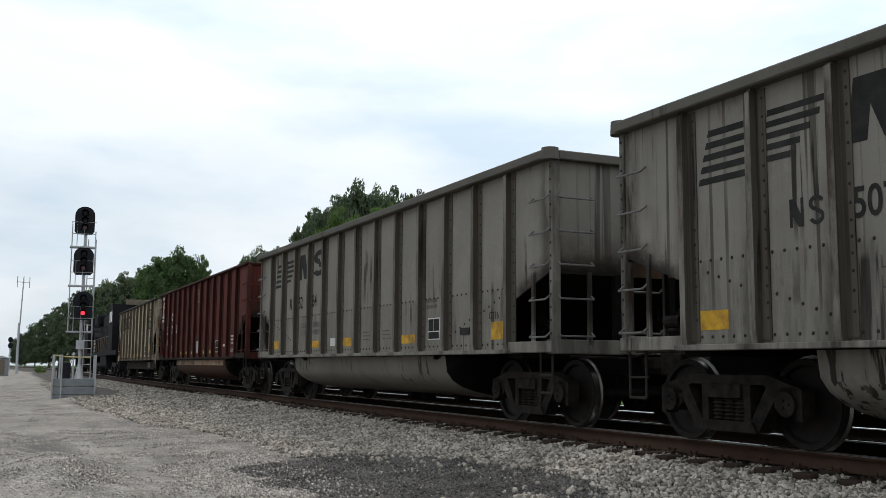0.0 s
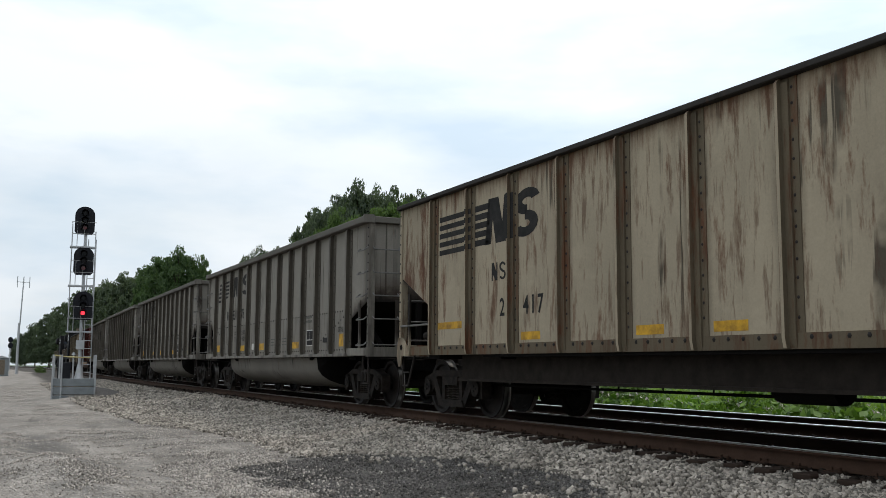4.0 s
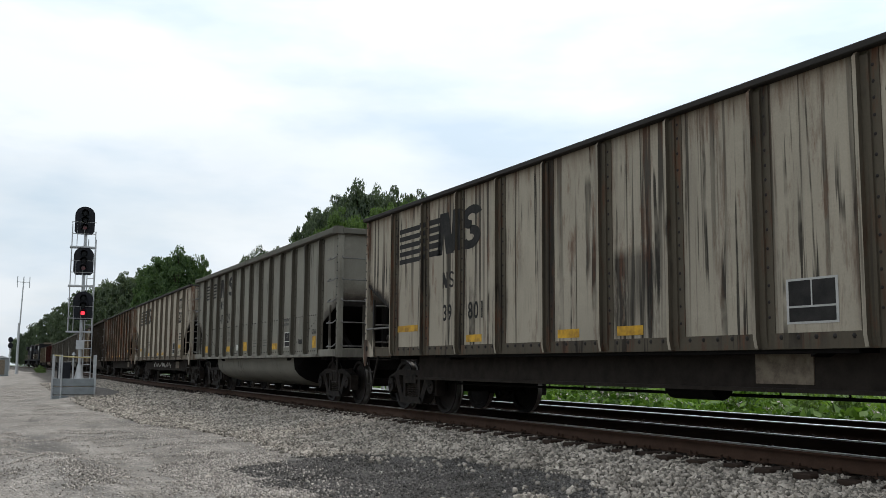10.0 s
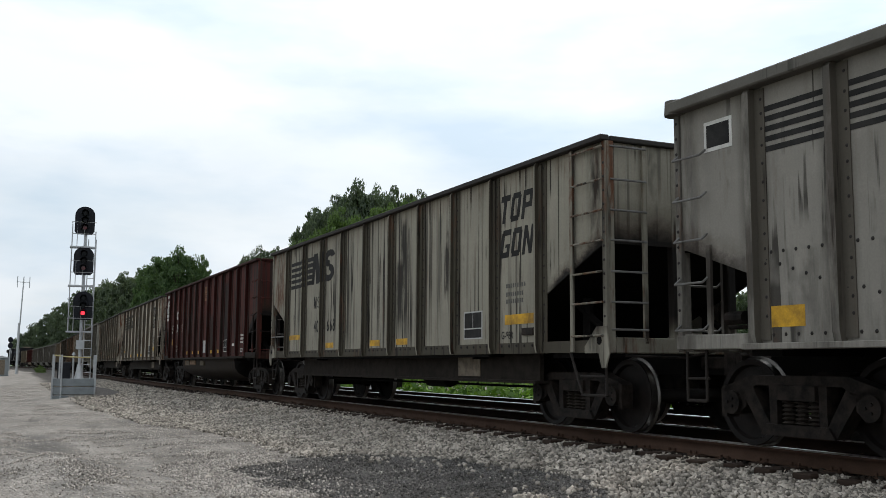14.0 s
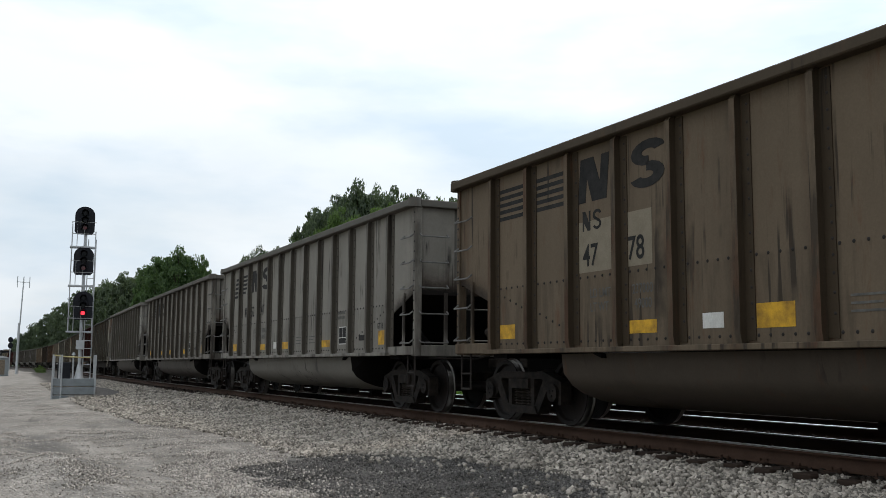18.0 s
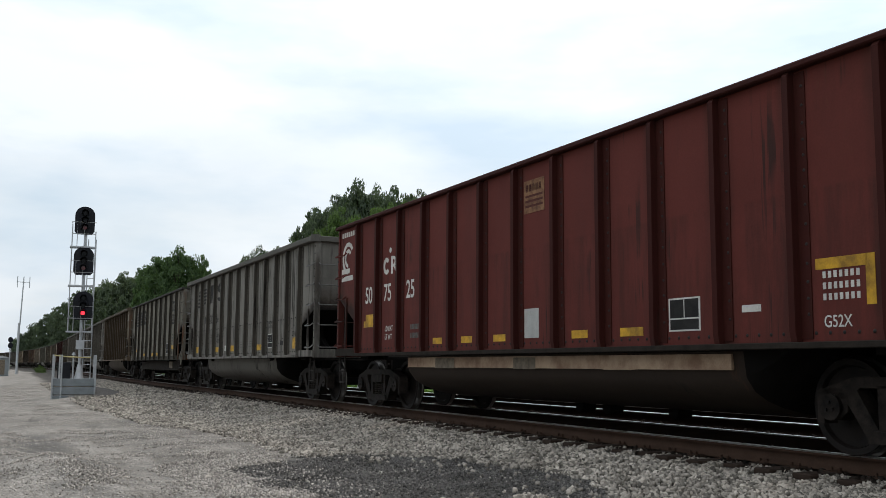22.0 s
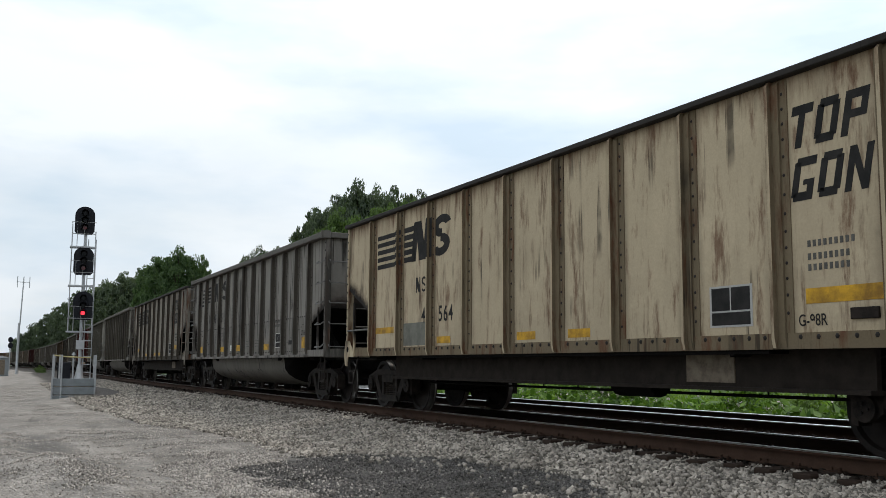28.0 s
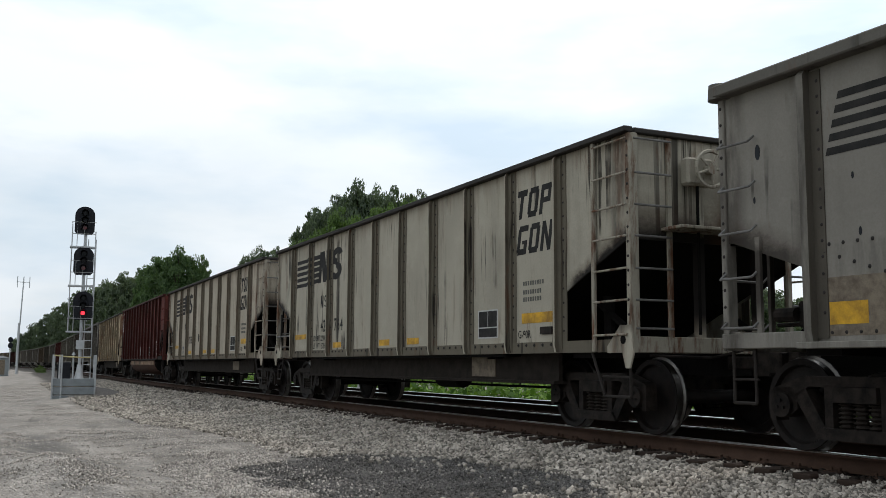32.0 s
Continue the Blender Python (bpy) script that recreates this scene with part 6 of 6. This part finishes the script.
for i, (s, y, h, w) in enumerate([(-142, -3.8, 0.55, 1.3), (-11.6, 8.2, 1.1, 1.5), (-15.5, 8.0, 1.2, 1.7), (-18.5, 8.6, 1.5, 1.9), (-23, 8.3, 1.3, 1.9), (-27, 8.8, 1.5, 2.2), (-33, 8.8, 1.5, 2.2), (-40, 9.2, 1.7, 2.6), (-48, 9.5, 1.8, 2.8)]):
    shrub(s, y, h, w, M_WEED if i % 2 else M_LEAF2, "bushy green shrub beside the far track", 60 + i)


# ---- the signal ----
def lamp_material(name, color, power):
    m = bpy.data.materials.new(name)
    nt = nodes_of(m)
    b = nd(nt, "ShaderNodeBsdfPrincipled", {"Base Color": (*color, 1), "Roughness": 0.2, "Emission Color": (*color, 1), "Emission Strength": power})
    nd(nt, "ShaderNodeOutputMaterial", {"Surface": b.outputs[0]})
    return m


M_RED_LIT = lamp_material("red_lamp_lit", (1.0, 0.02, 0.04), 2.2)
M_RED_DIM = lamp_material("red_lens", (0.12, 0.008, 0.01), 0.05)
M_LENS = surface("dark_lens", (0.02, 0.025, 0.03), 0.15)
M_SASH = surface("yellow_chain_paint", (0.5, 0.42, 0.2), 0.6)


def build_signal():
    base = -0.56
    sg = thing("railway_signal", "tall galvanised mast signal with three black colour-light heads", "signal", Matrix.Translation((-40.013, -4.23, base)) @ Matrix.Rotation(radians(90 - 5.8), 4, "Z"))
    # in its own space x runs to the far side of the line and -y to the viewer
    up = -base
    bm = bmesh.new()
    rod(bm, (0, 0, 0.85), (0, 0, 6.55 + up), 0.062, 12)
    part("mast", bm, M_GALV, sg)
    bm = bmesh.new()
    rod(bm, (0, 0, 0.55), (0, 0, 1.35), 0.22, 12, 0.07)
    box(bm, -0.25, 0.25, -0.25, 0.25, 0.50, 0.56)
    part("mast_foot", bm, M_GALV, sg)
    for i, (x, z) in enumerate(((-0.05, 6.25), (-0.03, 4.70), (0.03, 3.0))):
        z += up
        bm = bmesh.new()
        pts = [(x + 0.36 * math.cos(a), z + 0.20 + 0.34 * math.sin(a)) for a in np.linspace(0, math.pi, 15)] + [(x - 0.36, z - 0.42), (x - 0.27, z - 0.54), (x + 0.27, z - 0.54), (x + 0.36, z - 0.42)]
        prism(bm, pts, -0.20, -0.17)
        head = part("signal_head", bm, M_BLACK, sg, "black oval backplate")
        bm = bmesh.new()
        box(bm, x - 0.17, x + 0.17, -0.17, 0.06, z - 0.42, z + 0.42, 0.03)
        part("lamp_housing", bm, M_BLACK, head)
        for j, dz in enumerate((0.28, 0.0, -0.28)):
            bm = bmesh.new()
            n = 12
            for q in range(n):
                a0, a1 = math.radians(-35 + 250 * q / n), math.radians(-35 + 250 * (q + 1) / n)
                v = [(0.125, a0, -0.2), (0.125, a1, -0.2), (0.125, a1, -0.52), (0.125, a0, -0.52)]
                vs = [bm.verts.new((x + r * math.cos(a), y, z + dz + r * math.sin(a))) for r, a, y in v]
                bm.faces.new(vs)
            bmesh.ops.solidify(bm, geom=bm.faces[:], thickness=0.008)
            part("hood", bm, M_BLACK, head)
            bm = bmesh.new()
            rod(bm, (x, -0.205, z + dz), (x, -0.225, z + dz), 0.075, 16)
            lit = j == 2
            part("lens", bm, (M_RED_LIT if i == 2 else M_RED_DIM) if lit else M_LENS, head, "red lens" if lit else "")
    # service platforms, cage rails and ladder
    for x in (-0.48, 0.37):
        bm = bmesh.new()
        rod(bm, (x, -0.18, 2.0 + up), (x, -0.18, 6.1 + up - (0.6 if x > 0 else 0)), 0.022, 6)
        rod(bm, (x, 0.25, 2.0 + up), (x, 0.25, 5.9 + up), 0.022, 6)
        part("cage_rail", bm, M_GALV, sg)
    for z in (2.02, 3.76, 5.24):
        bm = bmesh.new()
        for y in (-0.2, 0.02, 0.27):
            box(bm, -0.55, 0.40, y - 0.025, y + 0.025, z + up - 0.03, z + up + 0.02)
        for x in np.arange(-0.53, 0.40, 0.15):
            box(bm, x - 0.01, x + 0.01, -0.2, 0.27, z + up - 0.02, z + up + 0.01)
        plat = part("platform", bm, M_GALV, sg, "open grate service platform")
        for h in (0.5, 0.95):
            bm = bmesh.new()
            path_rod(bm, [(0.37, -0.19, z + up + h), (-0.49, -0.19, z + up + h), (-0.49, 0.26, z + up + h)], 0.016, 5)
            part("guard_rail", bm, M_GALV, plat)
        for x in (-0.3, -0.05):
            bm = bmesh.new()
            rod(bm, (x, -0.19, z + up), (x, -0.19, z + up + 0.95), 0.014, 5)
            part("baluster", bm, M_GALV, plat)
    for x in (0.12, 0.40):
        bm = bmesh.new()
        rod(bm, (x, 0.38, 0.6), (x, 0.38, 5.6 + up), 0.02, 6)
        part("ladder_stile", bm, M_GALV, sg)
    for i in range(18):
        bm = bmesh.new()
        rod(bm, (0.12, 0.38, 0.75 + 0.3 * i), (0.40, 0.38, 0.75 + 0.3 * i), 0.013, 5)
        part("rung", bm, M_GALV, sg)
    bm = bmesh.new()
    box(bm, -0.16, 0.14, -0.16, 0.02, 1.35 + up, 1.70 + up, 0.015)
    part("junction_box", bm, M_GALV, sg)
    # timber crib at the foot
    crib = thing("signal_crib", "grey weathered plank crib with handrail posts round a signal foot", "platform", Matrix.Translation((-39.85, -4.42, base - 0.02)) @ Matrix.Rotation(radians(90 - 5.8), 4, "Z"))
    for i in range(3):
        for name, b in (("plank", (-0.74, 0.72, -0.62, -0.56)), ("plank", (-0.74, 0.72, 0.56, 0.62)), ("plank", (-0.74, -0.68, -0.55, 0.55)), ("plank", (0.66, 0.72, -0.55, 0.55))):
            bm = bmesh.new()
            box(bm, b[0], b[1], b[2], b[3], -0.05 + i * 0.31, -0.05 + i * 0.31 + 0.275, 0.012)
            part(name, bm, M_TIMBER, crib)
    bm = bmesh.new()
    box(bm, -0.67, 0.65, -0.55, 0.55, 0.0, 0.82)
    part("gravel_fill", bm, M_GRAVEL, crib, "gravel fill inside the planks")
    for x, y in ((-0.74, -0.66), (-0.52, -0.1), (-0.44, -0.66), (0.74, -0.66), (0.70, 0.5), (-0.72, 0.55)):
        bm = bmesh.new()
        box(bm, x - 0.03, x + 0.03, y - 0.03, y + 0.03, -0.1, 1.72, 0.006)
        part("handrail_post", bm, M_GALV, crib)
    bm = bmesh.new()
    path_rod(bm, [(-0.74, -0.66, 1.70), (-0.2, -0.66, 1.64), (0.56, -0.66, 1.62)], 0.022, 6)
    part("handrail", bm, M_SASH, crib, "pale yellow handrail")
    # relay case beside the mast
    case = thing("relay_case", "small dark relay case standing in the crib", "equipment case", Matrix.Translation((-40.35, -4.72, base + 0.80)) @ Matrix.Rotation(radians(84), 4, "Z"))
    bm = bmesh.new()
    box(bm, -0.25, 0.22, -0.2, 0.2, 0, 0.62, 0.02)
    part("body", bm, M_BLACK, case)
    bm = bmesh.new()
    rod(bm, (0.3, -0.25, 0), (0.3, -0.25, 0.9), 0.03, 8)
    rod(bm, (0.3, -0.25, 0.9), (0.3, -0.25, 1.0), 0.07, 8, 0.02)
    part("vent_pipe", bm, M_GALV, case, "pale vent pipe")


build_signal()


def far_stand():
    """A low stand beyond the second track: pale slab, four white posts, a cone-shaped foot and a post."""
    st = thing("equipment_stand", "pale concrete stand with four white posts beside the far track", "equipment stand", Matrix.Translation((-39.4, 7.75, -0.80)))
    bm = bmesh.new()
    box(bm, -2.15, 2.2, -0.6, 0.6, 0.0, 0.64, 0.02)
    part("slab", bm, M_PALE, st)
    for x, y in ((-0.55, -0.4), (0.10, -0.4), (1.38, -0.4), (1.92, -0.4)):
        bm = bmesh.new()
        rod(bm, (x, y, 0.64), (x, y, 1.30), 0.075, 10)
        rod(bm, (x, y, 1.30), (x, y, 1.37), 0.085, 10, 0.03)
        part("marker_post", bm, M_PALE, st, "round-topped white post")
    bm = bmesh.new()
    rod(bm, (-1.75, 0.0, 0.64), (-1.75, 0.0, 1.30), 0.30, 14, 0.16)
    rod(bm, (-1.75, 0.0, 1.30), (-1.75, 0.0, 1.60), 0.16, 12)
    part("pedestal", bm, M_PALE, st, "pale cone-shaped pedestal")


M_PALE = surface("weathered_white_paint", (0.36, 0.36, 0.35), 0.8, 0.0, (0.22, 0.215, 0.20), scale=5)
far_stand()


def far_things():
    ms = thing("radio_mast", "slim grey radio mast with a forked aerial on top", "radio mast", Matrix.Translation((-139.8, -1.27, -0.62)))
    bm = bmesh.new()
    rod(bm, (0, 0, 0), (0, 0, 6.6), 0.17, 10, 0.14)
    part("lower_pole", bm, M_GALV, ms)
    bm = bmesh.new()
    rod(bm, (0, 0.1, 6.4), (0, 0.28, 12.6), 0.09, 8, 0.06)
    part("upper_pole", bm, M_GALV, ms)
    for dy in (-0.75, 0.0, 0.72):
        bm = bmesh.new()
        rod(bm, (0, 0.28, 11.9), (0, 0.28 + dy, 11.9 + 0.05), 0.04, 6)
        rod(bm, (0, 0.28 + dy, 11.2), (0, 0.28 + dy, 12.7), 0.045, 6)
        part("aerial", bm, M_GALV, ms)
    cb = thing("equipment_hut", "low grey metal equipment hut beside the line", "hut", Matrix.Translation((-120, -3.9, -0.62)))
    bm = bmesh.new()
    box(bm, -1.2, 1.2, -0.75, 0.75, 0.1, 2.0, 0.03)
    part("body", bm, M_TIMBER, cb)
    bm = bmesh.new()
    prism_x(bm, [(-0.85, 2.0), (0.85, 2.0), (0.0, 2.25)], -1.3, 1.3)
    part("roof", bm, M_GALV, cb)
    bm = bmesh.new()
    box(bm, 1.2, 1.23, -0.35, 0.35, 0.2, 1.8)
    part("door", bm, M_PATCH2, cb)
    bm = bmesh.new()
    box(bm, -1.3, 1.3, -0.85, 0.85, 0.0, 0.1)
    part("slab", bm, M_TIMBER, cb)
    sm = thing("railway_signal", "distant small mast signal with two black heads", "signal", Matrix.Translation((-190, 0.1, -0.62)))
    bm = bmesh.new()
    rod(bm, (0, 0, 0), (0, 0, 5.6), 0.09, 8)
    part("mast", bm, M_GALV, sm)
    for z in (5.5, 4.5):
        bm = bmesh.new()
        prism_x(bm, [(0.42 * math.cos(a), z + 0.5 * math.sin(a)) for a in np.linspace(0, 6.283, 15)[:-1]], 0.12, 0.2)
        part("signal_head", bm, M_BLACK, sm)


far_things()


# ---- locomotives at the head of the train ----
def locomotive():
    lo = thing("locomotive", "black diesel locomotive with white stripes on its nose", "locomotive", group="locomotives")
    L = 10.6
    bm = bmesh.new()
    box(bm, -L, L, -1.5, 1.5, 1.35, 1.62, 0.02)
    part("frame", bm, M_LOCO, lo)
    bm = bmesh.new()
    prism_x(bm, [(-1.4, 1.35), (1.4, 1.35), (1.35, 0.7), (1.0, 0.45), (-1.0, 0.45), (-1.35, 0.7)], -2.6, 2.6)
    part("fuel_tank", bm, M_LOCO, lo)
    bm = bmesh.new()
    box(bm, -9.6, 4.9, -0.95, 0.95, 1.62, 4.25, 0.12)
    hood = part("long_hood", bm, M_LOCO, lo)
    for x in np.arange(-9.0, 4.4, 1.1):
        for k in (-1, 1):
            bm = bmesh.new()
            box(bm, x, x + 0.9, k * 0.95, k * 0.975, 1.9, 3.5, 0.01)
            part("hood_door", bm, M_LOCO, hood)
    bm = bmesh.new()
    box(bm, -9.7, -6.6, -1.35, 1.35, 3.6, 4.45, 0.15)
    part("radiator_section", bm, M_LOCO, hood)
    for x in (-8.9, -7.3, -3.0):
        bm = bmesh.new()
        rod(bm, (x, 0, 4.42 if x < -6 else 4.22), (x, 0, 4.56 if x < -6 else 4.40), 0.6, 16)
        part("roof_fan", bm, M_CAST, hood)
    bm = bmesh.new()
    prism(bm, [(4.9, 1.62), (7.6, 1.62), (7.6, 3.4), (7.35, 4.45), (5.0, 4.55)], -1.5, 1.5)
    cab = part("cab", bm, M_LOCO, lo)
    for y in (-1.1, -0.35, 0.4):
        bm = bmesh.new()
        prism(bm, [(7.615, 3.42), (7.38, 4.18), (7.35, 4.18), (7.58, 3.42)], y, y + 0.62)
        part("windscreen", bm, M_LENS, cab)
    for k in (-1, 1):
        for x in (5.5, 6.5):
            bm = bmesh.new()
            box(bm, x, x + 0.75, k * 1.5, k * 1.515, 3.35, 4.0)
            part("side_window", bm, M_LENS, cab)
    bm = bmesh.new()
    box(bm, 7.2, 7.42, -0.75, 0.75, 4.4, 4.72, 0.02)
    part("number_board", bm, M_PATCH2, cab)
    bm = bmesh.new()
    prism(bm, [(7.6, 1.62), (9.5, 1.62), (9.5, 2.9), (9.2, 3.15), (7.6, 3.35)], -1.05, 1.05)
    nose = part("nose", bm, M_LOCO, lo)
    for i in range(4):
        bm = bmesh.new()
        box(bm, 9.5, 9.512, -0.7, 0.7, 1.75 + 0.27 * i, 1.9 + 0.27 * i)
        part("nose_stripe", bm, M_WHITE, nose, "white stripe")
        for k in (-1, 1):
            bm = bmesh.new()
            box(bm, 7.9, 9.2, k * 1.05, k * 1.06, 1.75 + 0.27 * i, 1.9 + 0.27 * i)
            part("nose_stripe", bm, M_WHITE, nose, "white stripe")
    for k in (-1, 1):
        bm = bmesh.new()
        rod(bm, (-9.8, k * 1.45, 2.55), (4.6, k * 1.45, 2.55), 0.02, 6)
        rail = part("handrail", bm, M_PATCH2, lo)
        for x in np.arange(-9.8, 4.7, 1.6):
            bm = bmesh.new()
            rod(bm, (x, k * 1.45, 1.62), (x, k * 1.45, 2.55), 0.02, 6)
            part("stanchion", bm, M_PATCH2, rail)
    for e in (-1, 1):
        bm = bmesh.new()
        box(bm, e * L, e * (L + 0.06), -1.45, 1.45, 0.55, 1.6)
        part("pilot_plate", bm, M_LOCO, lo)
        part("coupler", COUPLER, M_CAST, lo, at=Matrix.Translation((e * L, 0, 0)) @ Matrix.Rotation(0 if e > 0 else math.pi, 4, "Z"))
        bm = bmesh.new()
        for k in (-1, 1):
            box(bm, e * 6.6 - 2.4, e * 6.6 + 2.4, k * 1.0, k * 1.15, 0.62, 0.9, 0.03)
            for dx in (-2.0, 0.0, 2.0):
                box(bm, e * 6.6 + dx - 0.22, e * 6.6 + dx + 0.22, k * 1.0, k * 1.2, 0.32, 0.68, 0.03)
        tk = part("truck", bm, M_CAST, lo, "three-axle truck")
        for dx in (-2.0, 0.0, 2.0):
            w = part("wheelset", W_MESH, M_WHEEL, tk)
            w.matrix_parent_inverse = Matrix.Translation((e * 6.6 + dx, 0, 0.457))
    return lo


LOCO = locomotive()
TRAIN[-4] = LOCO
TRAIN[-5] = copy_thing(LOCO, Matrix())
TRAIN[-5]["label"] = "black diesel locomotive coupled ahead with its hood trailing"
LOCO_SHIFT = {-4: -3 * PITCH - 1.4 - 10.9, -5: -3 * PITCH - 1.4 - 10.9 - 22.4}


# ---- what moves: the train, wheel by wheel ----
def train_way(t):
    """How far along the line the front corner of car 0 stands at t seconds."""
    return -9.390 - 13.929 * t + 0.011557 * t * t - 4.149e-5 * t ** 3


def car_pose(s):
    a, b = on_line(s - 6.17), on_line(s + 6.17)
    d = b - a
    return Matrix.Translation((a + b) / 2) @ Matrix.Rotation(math.atan2(d.y, d.x), 4, "Z")


def motions():
    times = [0.5 * i for i in range(65)]
    for n, car in TRAIN.items():
        centre = HALF + PITCH * n + CARS[n][6] if n in CARS else LOCO_SHIFT[n]
        walk(car, [(t, car_pose(train_way(t) + centre)) for t in times])
    wheels = [o for car in TRAIN.values() for o in car.children_recursive if o.name.split(".")[0] == "wheelset"]
    first = wheels[0]
    turn = [(i / 30, Matrix.Rotation((train_way(i / 30) - train_way(0)) / 0.457, 4, "Y")) for i in range(961)]
    walk(first, turn)
    for w in wheels[1:]:
        w.rotation_mode = "QUATERNION"
        w.animation_data_create()
        w.animation_data.action = first.animation_data.action
        w.animation_data.action_slot = first.animation_data.action_slot


motions()
